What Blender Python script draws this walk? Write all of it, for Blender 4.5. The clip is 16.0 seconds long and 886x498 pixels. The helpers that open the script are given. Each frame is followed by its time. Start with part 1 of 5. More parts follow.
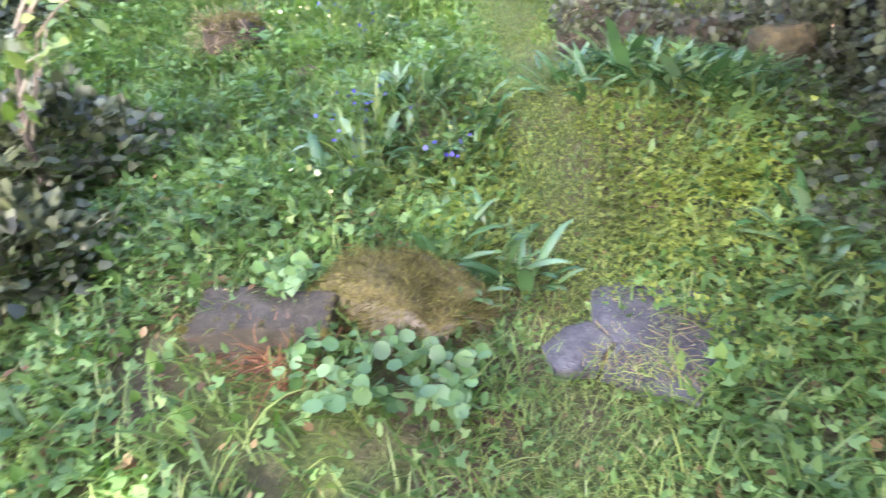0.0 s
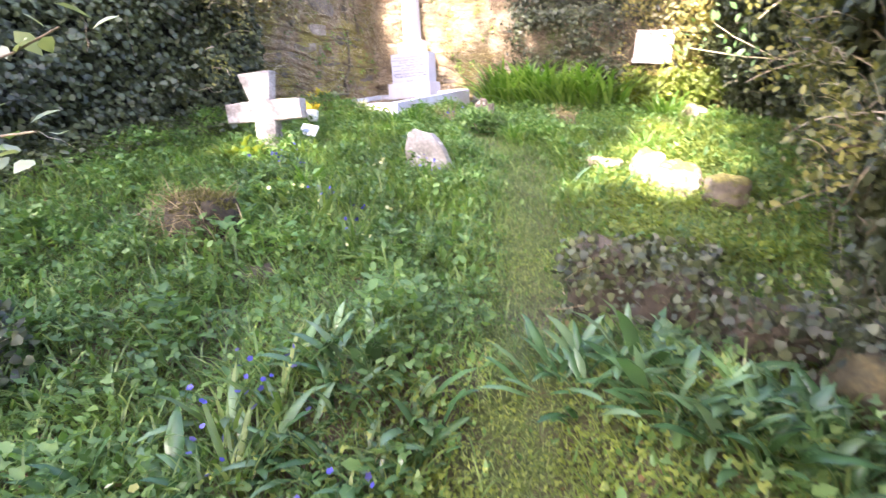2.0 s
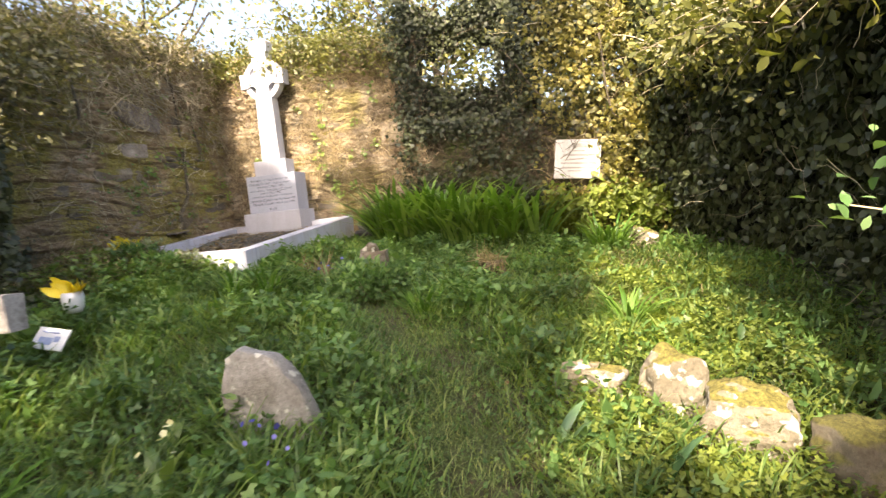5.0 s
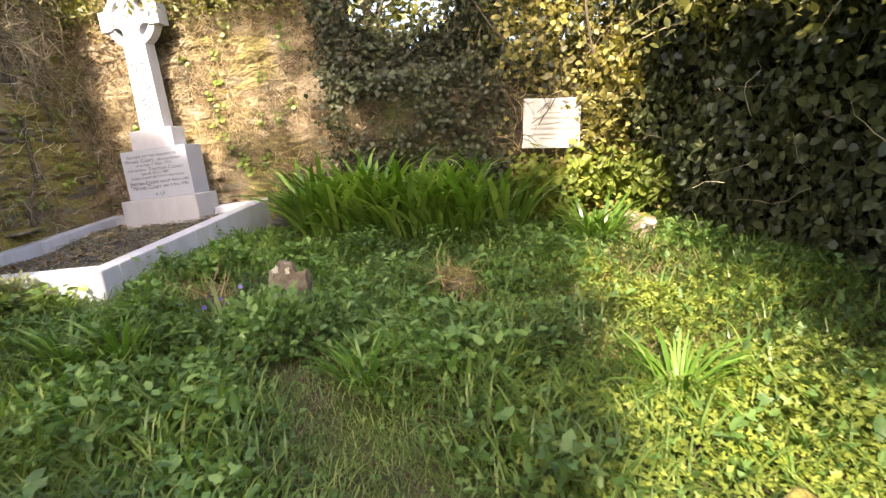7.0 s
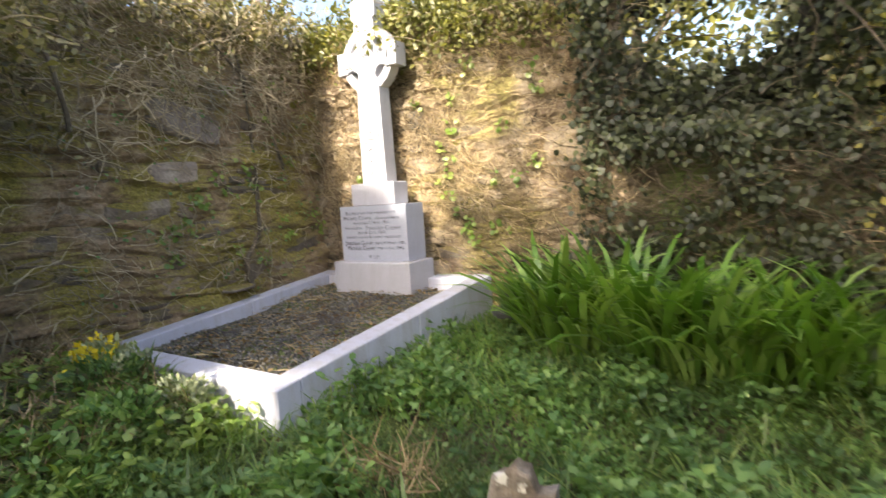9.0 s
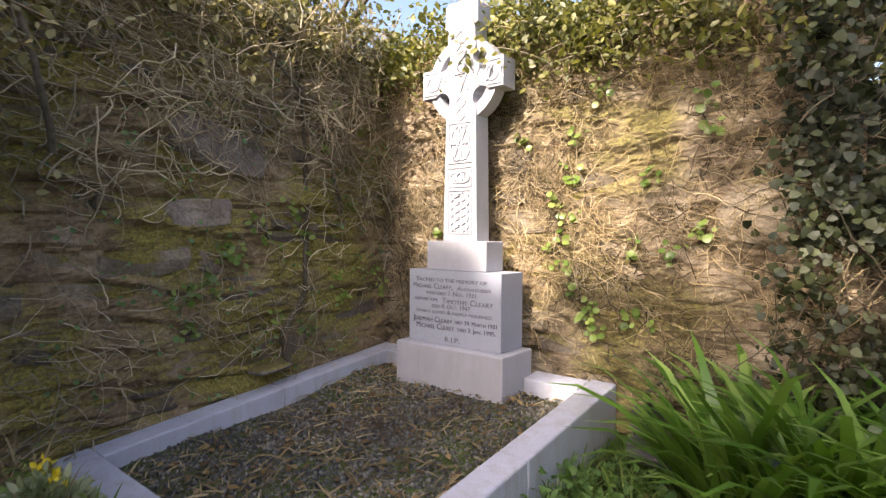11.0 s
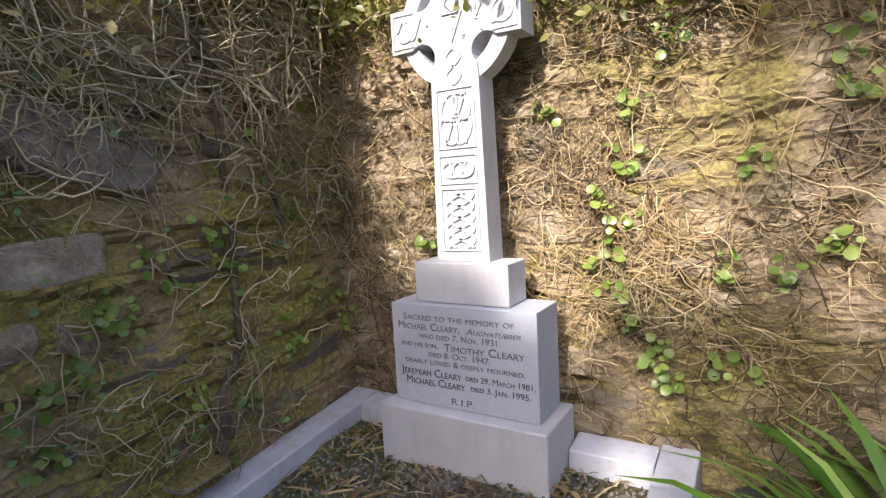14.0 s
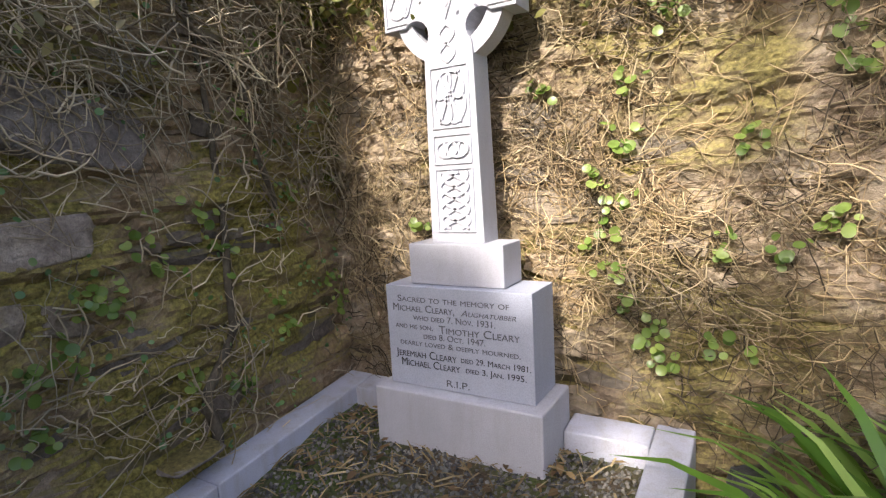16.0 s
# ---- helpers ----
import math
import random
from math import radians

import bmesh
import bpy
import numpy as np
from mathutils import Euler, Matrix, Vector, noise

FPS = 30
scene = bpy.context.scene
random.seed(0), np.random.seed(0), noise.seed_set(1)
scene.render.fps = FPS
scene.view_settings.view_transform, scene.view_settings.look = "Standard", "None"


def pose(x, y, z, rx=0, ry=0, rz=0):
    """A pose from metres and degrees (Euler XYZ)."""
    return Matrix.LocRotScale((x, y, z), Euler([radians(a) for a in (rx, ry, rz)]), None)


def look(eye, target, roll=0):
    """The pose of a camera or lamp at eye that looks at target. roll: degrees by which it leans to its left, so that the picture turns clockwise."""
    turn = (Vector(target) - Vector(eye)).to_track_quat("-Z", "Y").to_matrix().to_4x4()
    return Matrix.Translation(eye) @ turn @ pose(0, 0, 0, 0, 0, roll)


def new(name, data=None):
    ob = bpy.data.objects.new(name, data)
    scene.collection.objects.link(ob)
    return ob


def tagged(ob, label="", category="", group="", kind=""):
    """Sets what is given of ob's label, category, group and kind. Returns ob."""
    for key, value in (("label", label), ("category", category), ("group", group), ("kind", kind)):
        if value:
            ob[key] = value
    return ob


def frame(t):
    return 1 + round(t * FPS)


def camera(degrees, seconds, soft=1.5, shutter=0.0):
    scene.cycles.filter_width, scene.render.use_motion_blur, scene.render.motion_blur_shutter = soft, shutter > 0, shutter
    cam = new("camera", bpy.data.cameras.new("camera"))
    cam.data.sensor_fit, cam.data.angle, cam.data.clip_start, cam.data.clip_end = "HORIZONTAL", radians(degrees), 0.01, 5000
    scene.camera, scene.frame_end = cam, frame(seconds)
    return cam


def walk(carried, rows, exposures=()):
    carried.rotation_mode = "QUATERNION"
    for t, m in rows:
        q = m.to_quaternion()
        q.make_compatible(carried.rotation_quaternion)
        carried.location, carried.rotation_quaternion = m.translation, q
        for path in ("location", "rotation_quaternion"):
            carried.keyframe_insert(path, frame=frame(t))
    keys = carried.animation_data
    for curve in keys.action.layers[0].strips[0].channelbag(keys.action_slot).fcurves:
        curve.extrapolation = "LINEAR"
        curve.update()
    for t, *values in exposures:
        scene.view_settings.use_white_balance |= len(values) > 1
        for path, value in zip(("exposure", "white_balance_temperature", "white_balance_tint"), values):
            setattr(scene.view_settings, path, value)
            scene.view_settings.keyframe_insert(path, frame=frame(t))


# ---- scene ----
cam = camera(80.0, 16.0, soft=1.3, shutter=0.3)
PATH = [
    (0, (2.074, 0.892, 1.238), (1.336, 2.517, 0.336), -9.4),
    (0.5, (2.232, 1.146, 1.274), (1.723, 2.828, 0.319), -9.4),
    (0.8, (2.243, 1.419, 1.414), (1.746, 3.099, 0.45), -8.9),
    (1, (2.239, 1.536, 1.481), (1.72, 3.258, 0.607), -8.6),
    (1.5, (2.199, 1.768, 1.544), (1.636, 3.562, 0.863), -6.2),
    (2, (2.14, 2.048, 1.611), (1.186, 3.738, 1.124), -2.7),
    (2.5, (2.023, 2.371, 1.653), (0.973, 4.018, 1.224), -1.7),
    (3, (1.795, 2.785, 1.781), (0.7, 4.44, 1.531), -2.3),
    (3.5, (1.647, 3.06, 1.889), (0.548, 4.722, 1.711), -2.7),
    (4, (1.501, 3.423, 1.948), (0.498, 5.152, 1.879), -4.7),
    (4.5, (1.357, 3.78, 1.978), (0.54, 5.602, 1.871), -5.1),
    (5, (1.272, 4.065, 2.027), (0.672, 5.967, 1.867), -5.8),
    (5.2, (1.231, 4.216, 2.024), (0.692, 6.135, 1.857), -5.6),
    (7.3, (0.816, 5.452, 2.353), (0.426, 7.378, 1.979), -7.3),
    (7.5, (0.76, 5.569, 2.398), (0.264, 7.482, 2.094), -7.2),
    (8, (0.574, 5.9, 2.449), (-0.049, 7.782, 2.182), -5.9),
    (8.5, (0.381, 6.141, 2.54), (-0.386, 7.969, 2.276), -3.4),
    (9, (0.172, 6.49, 2.652), (-0.923, 8.153, 2.467), -3.7),
    (9.5, (0.0, 6.679, 2.679), (-1.284, 8.213, 2.646), -0.7),
    (10, (-0.247, 6.826, 2.782), (-1.542, 8.35, 2.758), 1.5),
    (10.2, (-0.318, 6.917, 2.777), (-1.628, 8.428, 2.757), 1.7),
    (12.3, (-1.499, 7.76, 3.107), (-2.577, 9.44, 2.981), -1.6),
    (12.5, (-1.543, 7.828, 3.122), (-2.619, 9.51, 2.996), -1.5),
    (13, (-1.597, 7.897, 3.14), (-2.679, 9.571, 2.98), -2.4),
    (13.5, (-1.623, 7.928, 3.134), (-2.668, 9.62, 2.921), -2.0),
    (14, (-1.628, 7.937, 3.151), (-2.662, 9.635, 2.927), -3.1),
    (14.5, (-1.627, 7.951, 3.136), (-2.647, 9.656, 2.905), -3.6),
    (15, (-1.629, 7.956, 3.137), (-2.643, 9.661, 2.884), -3.7),
    (15.5, (-1.631, 7.954, 3.134), (-2.644, 9.658, 2.871), -3.3),
    (16, (-1.636, 7.958, 3.121), (-2.655, 9.657, 2.849), -3.3),
]
EXPOSURES = [(0.0, 3.7, 5700, 26), (1.0, 3.95, 5600, 28), (1.5, 3.7, 5800, 29), (2.0, 3.3, 6050, 28), (3.0, 2.85, 6250, 25), (3.5, 2.55, 6350, 23), (4.0, 2.05, 6500, 20), (5.0, 2.05, 7100, 16), (7.5, 2.05, 7150, 15), (9.0, 1.93, 6750, 12), (9.5, 1.9, 6700, 16), (10.0, 1.74, 6700, 18), (12.5, 1.36, 6350, 17), (16.0, 1.26, 6150, 16)]
walk(cam, [(t, look(eye, target, roll)) for t, eye, target, roll in PATH], EXPOSURES)

# ---- light ----
SUN_WAY = Vector((0.02, 0.78, -0.625)).normalized()
world = bpy.data.worlds.new("sky")
scene.world = world
world.use_nodes = True
wn = world.node_tree.nodes
sky = wn.new("ShaderNodeTexSky")
sky.sky_type = "NISHITA"
sky.sun_disc = False
sky.sun_elevation = math.asin(-SUN_WAY.z)
sky.sun_rotation = math.atan2(-SUN_WAY.x, -SUN_WAY.y)
sky.air_density, sky.dust_density, sky.ozone_density = 1.0, 4.0, 0.6
wn["Background"].inputs["Strength"].default_value = 0.15
world.node_tree.links.new(sky.outputs[0], wn["Background"].inputs[0])
sun_data = bpy.data.lights.new("sun", "SUN")
sun_data.energy, sun_data.angle, sun_data.color = 4.0, radians(0.55), (1.0, 0.90, 0.74)
sun = new("sun", sun_data)
sun.matrix_world = look((0, -20, 20), Vector((0, -20, 20)) + SUN_WAY)

# ---- materials ----


def shader(name):
    m = bpy.data.materials.new(name)
    m.use_nodes = True
    nt = m.node_tree
    return m, nt, nt.nodes["Principled BSDF"]


def noise_node(nt, scale, detail=6.0, rough=0.6, vec=None):
    n = nt.nodes.new("ShaderNodeTexNoise")
    n.inputs["Scale"].default_value, n.inputs["Detail"].default_value, n.inputs["Roughness"].default_value = scale, detail, rough
    if vec is None:
        g = nt.nodes.new("ShaderNodeNewGeometry")
        vec = g.outputs["Position"]
    nt.links.new(vec, n.inputs["Vector"])
    return n.outputs["Fac"]


def ramp(nt, fac, stops):
    r = nt.nodes.new("ShaderNodeValToRGB")
    while len(r.color_ramp.elements) < len(stops):
        r.color_ramp.elements.new(0.5)
    for e, (p, c) in zip(r.color_ramp.elements, stops):
        e.position, e.color = p, (*c, 1.0)
    nt.links.new(fac, r.inputs[0])
    return r.outputs["Color"]


def mixed(nt, fac, a, b, blend="MIX"):
    m = nt.nodes.new("ShaderNodeMix")
    m.data_type, m.blend_type = "RGBA", blend
    for key, v in ((0, fac), (6, a), (7, b)):
        if isinstance(v, (int, float)):
            m.inputs[key].default_value = v
        elif isinstance(v, tuple):
            m.inputs[key].default_value = (*v, 1.0)
        else:
            nt.links.new(v, m.inputs[key])
    return m.outputs[2]


def value(nt, op, a, b=0.0):
    m = nt.nodes.new("ShaderNodeMath")
    m.operation = op
    for k, v in ((0, a), (1, b)):
        if isinstance(v, (int, float)):
            m.inputs[k].default_value = v
        else:
            nt.links.new(v, m.inputs[k])
    return m.outputs[0]


def bump(nt, bsdf, height, strength, distance):
    b = nt.nodes.new("ShaderNodeBump")
    b.inputs["Strength"].default_value, b.inputs["Distance"].default_value = strength, distance
    nt.links.new(height, b.inputs["Height"])
    nt.links.new(b.outputs[0], bsdf.inputs["Normal"])


def leaf_material(name, dark, mid, light, rough=0.45, through_light=0.35):
    """Foliage: every leaf takes its own shade, lets some light through."""
    m, nt, bsdf = shader(name)
    g = nt.nodes.new("ShaderNodeNewGeometry")
    oi = nt.nodes.new("ShaderNodeObjectInfo")
    shade = value(nt, "FRACT", value(nt, "ADD", g.outputs["Random Per Island"], oi.outputs["Random"]))
    col = ramp(nt, shade, [(0.0, dark), (0.55, mid), (1.0, light)])
    blot = ramp(nt, noise_node(nt, 1.7, 3), [(0.3, (0.55, 0.58, 0.55)), (0.7, (1.32, 1.28, 1.05))])
    col = mixed(nt, 1.0, col, blot, "MULTIPLY")
    nt.links.new(col, bsdf.inputs["Base Color"])
    bsdf.inputs["Roughness"].default_value = rough
    t = nt.nodes.new("ShaderNodeBsdfTranslucent")
    nt.links.new(mixed(nt, 1.0, col, (1.25, 1.3, 0.55), "MULTIPLY"), t.inputs["Color"])
    mix = nt.nodes.new("ShaderNodeMixShader")
    mix.inputs[0].default_value = through_light
    nt.links.new(bsdf.outputs[0], mix.inputs[1])
    nt.links.new(t.outputs[0], mix.inputs[2])
    nt.links.new(mix.outputs[0], nt.nodes["Material Output"].inputs["Surface"])
    return m


def rock_material(name, a, b, c, moss=0.5, moss_col=(0.13, 0.11, 0.02), rough=0.9, per_object=True, lichen=0.0, upward=0.55, patches=2.3):
    """Weathered stone with patches of moss that grow more on upper faces."""
    m, nt, bsdf = shader(name)
    col = ramp(nt, noise_node(nt, 5.0, 8, 0.7), [(0.25, a), (0.5, b), (0.78, c)])
    fine = noise_node(nt, 42.0, 6, 0.7)
    col = mixed(nt, 1.0, col, ramp(nt, fine, [(0.3, (0.6, 0.6, 0.6)), (0.7, (1.25, 1.25, 1.25))]), "MULTIPLY")
    if per_object:
        oi = nt.nodes.new("ShaderNodeObjectInfo")
        col = mixed(nt, 1.0, col, ramp(nt, oi.outputs["Random"], [(0.0, (0.6, 0.6, 0.62)), (0.5, (1.0, 0.97, 0.92)), (1.0, (1.35, 1.25, 1.1))]), "MULTIPLY")
    if lichen:
        spots = ramp(nt, noise_node(nt, 14.0, 4, 0.5), [(0.62 - 0.1 * lichen, (0, 0, 0)), (0.68 - 0.1 * lichen, (1, 1, 1))])
        col = mixed(nt, spots, col, (0.62, 0.6, 0.52))
    g = nt.nodes.new("ShaderNodeNewGeometry")
    sep = nt.nodes.new("ShaderNodeSeparateXYZ")
    nt.links.new(g.outputs["Normal"], sep.inputs[0])
    up = value(nt, "MULTIPLY", value(nt, "ADD", sep.outputs["Z"], 0.15), upward)
    patch = value(nt, "ADD", value(nt, "MULTIPLY", noise_node(nt, patches, 5, 0.6), 1.0), up)
    grow = ramp(nt, patch, [(1.02 - moss, (0, 0, 0)), (1.16 - moss, (1, 1, 1))])
    mcol = ramp(nt, noise_node(nt, 60.0, 4), [(0.3, tuple(v * 0.45 for v in moss_col)), (0.7, tuple(v * 1.7 for v in moss_col))])
    col = mixed(nt, grow, col, mcol)
    nt.links.new(col, bsdf.inputs["Base Color"])
    bsdf.inputs["Roughness"].default_value = rough
    bump(nt, bsdf, value(nt, "ADD", fine, noise_node(nt, 130.0, 3)), 0.7, 0.012)
    return m


def plain_material(name, a, b, scale=20.0, rough=0.7, relief=0.3, depth=0.004):
    m, nt, bsdf = shader(name)
    f = noise_node(nt, scale, 8, 0.65)
    col = ramp(nt, f, [(0.3, a), (0.7, b)])
    col = mixed(nt, 1.0, col, ramp(nt, noise_node(nt, scale * 0.12, 3), [(0.3, (0.8, 0.8, 0.8)), (0.7, (1.12, 1.12, 1.12))]), "MULTIPLY")
    nt.links.new(col, bsdf.inputs["Base Color"])
    bsdf.inputs["Roughness"].default_value = rough
    bump(nt, bsdf, noise_node(nt, scale * 4, 4), relief, depth)
    return m


def limestone_material(name, tone, stain, grime):
    """Pale dressed stone: fine grain, faint runs of rain dirt, soft blotches."""
    m, nt, bsdf = shader(name)
    g = nt.nodes.new("ShaderNodeNewGeometry")
    mp = nt.nodes.new("ShaderNodeMapping")
    mp.inputs["Scale"].default_value = (1.0, 1.0, 0.18)
    nt.links.new(g.outputs["Position"], mp.inputs["Vector"])
    runs = noise_node(nt, 16.0, 5, 0.6, mp.outputs[0])
    col = ramp(nt, noise_node(nt, 4.0, 6), [(0.3, tuple(v * 0.86 for v in tone)), (0.7, tone)])
    col = mixed(nt, value(nt, "MULTIPLY", ramp(nt, runs, [(0.46, (0, 0, 0)), (0.66, (1, 1, 1))]), grime), col, stain)
    col = mixed(nt, 1.0, col, ramp(nt, noise_node(nt, 220.0, 2), [(0.35, (0.86, 0.86, 0.86)), (0.6, (1.05, 1.05, 1.05))]), "MULTIPLY")
    nt.links.new(col, bsdf.inputs["Base Color"])
    bsdf.inputs["Roughness"].default_value = 0.62
    bump(nt, bsdf, noise_node(nt, 180.0, 4), 0.25, 0.002)
    return m


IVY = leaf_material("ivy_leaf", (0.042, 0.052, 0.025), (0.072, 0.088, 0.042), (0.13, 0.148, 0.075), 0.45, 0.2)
# Darker copy of the ivy leaf: shade on the north thicket put into colour.
SHADED_IVY = leaf_material("shade_tinted_ivy_leaf", (0.022, 0.03, 0.013), (0.04, 0.05, 0.022), (0.085, 0.10, 0.042), 0.55, 0.2)
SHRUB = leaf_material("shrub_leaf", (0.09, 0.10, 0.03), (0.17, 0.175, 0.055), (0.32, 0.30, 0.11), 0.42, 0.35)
# Sunlight on the creeper is put into this paler, yellower leaf colour.
SUNNY = leaf_material("sun_tinted_creeper_leaf", (0.15, 0.14, 0.045), (0.29, 0.26, 0.085), (0.48, 0.42, 0.17), 0.45, 0.35)
DRAB = leaf_material("drab_shrub_leaf", (0.09, 0.085, 0.04), (0.18, 0.16, 0.07), (0.33, 0.29, 0.14), 0.5, 0.25)
CROWN = leaf_material("tree_leaf", (0.03, 0.05, 0.015), (0.05, 0.08, 0.02), (0.08, 0.12, 0.03), 0.45, 0.3)
GRASS = leaf_material("grass_blade", (0.085, 0.155, 0.04), (0.145, 0.235, 0.065), (0.27, 0.34, 0.12), 0.35, 0.45)
HERB = leaf_material("herb_leaf", (0.07, 0.145, 0.043), (0.125, 0.235, 0.073), (0.225, 0.34, 0.122), 0.5, 0.4)
LIME_HERB = leaf_material("saxifrage_leaf", (0.14, 0.185, 0.035), (0.21, 0.27, 0.055), (0.31, 0.36, 0.085), 0.55, 0.4)
DOCK = leaf_material("dock_leaf", (0.055, 0.125, 0.05), (0.10, 0.19, 0.085), (0.17, 0.26, 0.15), 0.22, 0.25)
PENNY = leaf_material("pennywort_leaf", (0.11, 0.19, 0.04), (0.19, 0.28, 0.07), (0.30, 0.38, 0.12), 0.35, 0.35)
SHADE_PENNY = leaf_material("shade_pennywort_leaf", (0.08, 0.165, 0.06), (0.13, 0.24, 0.10), (0.20, 0.31, 0.15), 0.4, 0.3)
DARK_STEM = leaf_material("dark_stem", (0.05, 0.038, 0.025), (0.10, 0.078, 0.052), (0.19, 0.155, 0.11), 0.85, 0.0)
RED_ROOT = leaf_material("red_root", (0.10, 0.045, 0.025), (0.19, 0.085, 0.045), (0.30, 0.15, 0.08), 0.75, 0.05)
SILVER = leaf_material("silvery_leaf", (0.20, 0.24, 0.15), (0.30, 0.34, 0.23), (0.42, 0.45, 0.33), 0.55, 0.3)
SWORD = leaf_material("sword_leaf", (0.062, 0.15, 0.022), (0.125, 0.25, 0.043), (0.28, 0.41, 0.13), 0.3, 0.4)
PATH_GRASS = leaf_material("worn_grass", (0.13, 0.185, 0.055), (0.21, 0.275, 0.085), (0.33, 0.36, 0.15), 0.45, 0.35)
STRAW = leaf_material("dry_straw", (0.14, 0.10, 0.05), (0.27, 0.20, 0.11), (0.42, 0.34, 0.22), 0.75, 0.1)
STEM = leaf_material("dead_ivy_stem", (0.20, 0.14, 0.085), (0.40, 0.305, 0.19), (0.62, 0.51, 0.36), 0.8, 0.0)
STEM_GREY = leaf_material("grey_ivy_stem", (0.20, 0.155, 0.11), (0.39, 0.32, 0.24), (0.64, 0.56, 0.45), 0.8, 0.0)
LITTER = leaf_material("leaf_litter", (0.09, 0.055, 0.025), (0.18, 0.11, 0.05), (0.34, 0.24, 0.12), 0.7, 0.15)
BLUE = leaf_material("bluebell_petal", (0.06, 0.06, 0.35), (0.10, 0.10, 0.50), (0.20, 0.19, 0.62), 0.5, 0.3)
CREAM = leaf_material("primrose_petal", (0.62, 0.62, 0.32), (0.72, 0.70, 0.42), (0.8, 0.78, 0.55), 0.5, 0.3)
YELLOW = leaf_material("yellow_petal", (0.62, 0.48, 0.02), (0.75, 0.60, 0.03), (0.82, 0.70, 0.06), 0.5, 0.25)
CHIP = leaf_material("grave_chipping", (0.055, 0.055, 0.06), (0.13, 0.125, 0.13), (0.26, 0.25, 0.25), 0.7, 0.0)
BARK = plain_material("bark", (0.07, 0.055, 0.035), (0.17, 0.14, 0.095), 26, 0.9, 0.8, 0.012)
# Near-black colour that stands in for the shade deep inside hedges.
HEDGE_SHADE = plain_material("painted_hedge_shade", (0.012, 0.012, 0.007), (0.035, 0.032, 0.018), 9, 0.95, 0.8, 0.05)
SLATE = rock_material("slate_rubble", (0.09, 0.075, 0.06), (0.21, 0.175, 0.14), (0.42, 0.37, 0.31), 0.50, (0.17, 0.14, 0.03), 0.9, True, 0.0, 0.3)
WARM_RUBBLE = rock_material("warm_rubble", (0.20, 0.165, 0.12), (0.33, 0.28, 0.21), (0.48, 0.43, 0.35), 0.36, (0.19, 0.155, 0.045), 0.9, True, 0.0, 0.25)
MORTAR = rock_material("earth_mortar", (0.075, 0.06, 0.04), (0.13, 0.105, 0.07), (0.20, 0.165, 0.115), 0.5, (0.10, 0.085, 0.017), 0.95, False)
# Lit and shaded copies of the wall earth; the light is in the colours.
SUNLIT_EARTH = rock_material("sunlit_wall_earth", (0.13, 0.09, 0.06), (0.33, 0.255, 0.17), (0.60, 0.52, 0.41), 0.52, (0.195, 0.165, 0.055), 0.95, False, 0.0, 0.06, 1.3)
SHADED_EARTH = rock_material("shaded_wall_earth", (0.09, 0.062, 0.04), (0.29, 0.205, 0.12), (0.50, 0.41, 0.30), 0.56, (0.22, 0.185, 0.045), 0.95, False, 0.0, 0.08, 1.4)
SLATE_FACE = rock_material("bare_slate", (0.13, 0.115, 0.105), (0.24, 0.215, 0.20), (0.40, 0.37, 0.34), 0.10, (0.16, 0.13, 0.04), 0.8, True)
MOSSY = rock_material("mossy_rock", (0.075, 0.063, 0.046), (0.15, 0.128, 0.092), (0.26, 0.23, 0.175), 0.30, (0.11, 0.10, 0.024))
PALE_ROCK = rock_material("pale_rock", (0.14, 0.115, 0.075), (0.21, 0.18, 0.125), (0.32, 0.285, 0.215), 0.06, (0.15, 0.13, 0.03), 0.85, False, 0.5)
LICHEN_STONE = rock_material("lichen_stone", (0.20, 0.185, 0.155), (0.32, 0.30, 0.265), (0.46, 0.44, 0.40), -0.12, (0.07, 0.05, 0.025), 0.85, False, 0.2)
SLAB = rock_material("slate_slab", (0.035, 0.035, 0.036), (0.07, 0.07, 0.072), (0.17, 0.168, 0.165), -0.12, (0.09, 0.08, 0.035), 0.6, False)
MOSS_CAP = rock_material("moss_capped_rock", (0.10, 0.085, 0.06), (0.19, 0.165, 0.12), (0.36, 0.33, 0.27), 0.40, (0.10, 0.085, 0.025), 0.95, False)
MOSS = leaf_material("golden_moss", (0.06, 0.06, 0.012), (0.13, 0.122, 0.028), (0.22, 0.20, 0.055), 0.8, 0.2)
EARTHY = rock_material("earthy_stone", (0.026, 0.022, 0.014), (0.06, 0.048, 0.03), (0.14, 0.118, 0.085), -0.10, (0.08, 0.068, 0.02), 0.95, False, 0.0)
BLOCK = rock_material("weathered_block", (0.028, 0.024, 0.014), (0.058, 0.05, 0.03), (0.15, 0.135, 0.105), -0.3, (0.07, 0.065, 0.02), 0.9, False, 0.0)
OCHRE = rock_material("ochre_stone", (0.035, 0.03, 0.015), (0.075, 0.062, 0.026), (0.24, 0.19, 0.06), -0.2, (0.10, 0.085, 0.03), 0.9, False)
BROWN_STONE = rock_material("brown_weathered_stone", (0.09, 0.068, 0.045), (0.17, 0.135, 0.095), (0.42, 0.38, 0.32), -0.12, (0.10, 0.08, 0.03), 0.9, False, 0.06)
LIMESTONE = limestone_material("monument_stone", (0.47, 0.48, 0.53), (0.37, 0.37, 0.39), 0.5)
DIE_STONE = limestone_material("inscribed_stone", (0.40, 0.43, 0.51), (0.36, 0.37, 0.41), 0.2)
KERB_STONE = limestone_material("kerb_stone", (0.50, 0.52, 0.60), (0.36, 0.34, 0.32), 0.5)
WEATHERED = rock_material("stained_white_stone", (0.09, 0.075, 0.06), (0.40, 0.365, 0.33), (0.58, 0.55, 0.51), 0.0, (0.10, 0.075, 0.05), 0.85, False, 0.0, 0.3, 6.0)
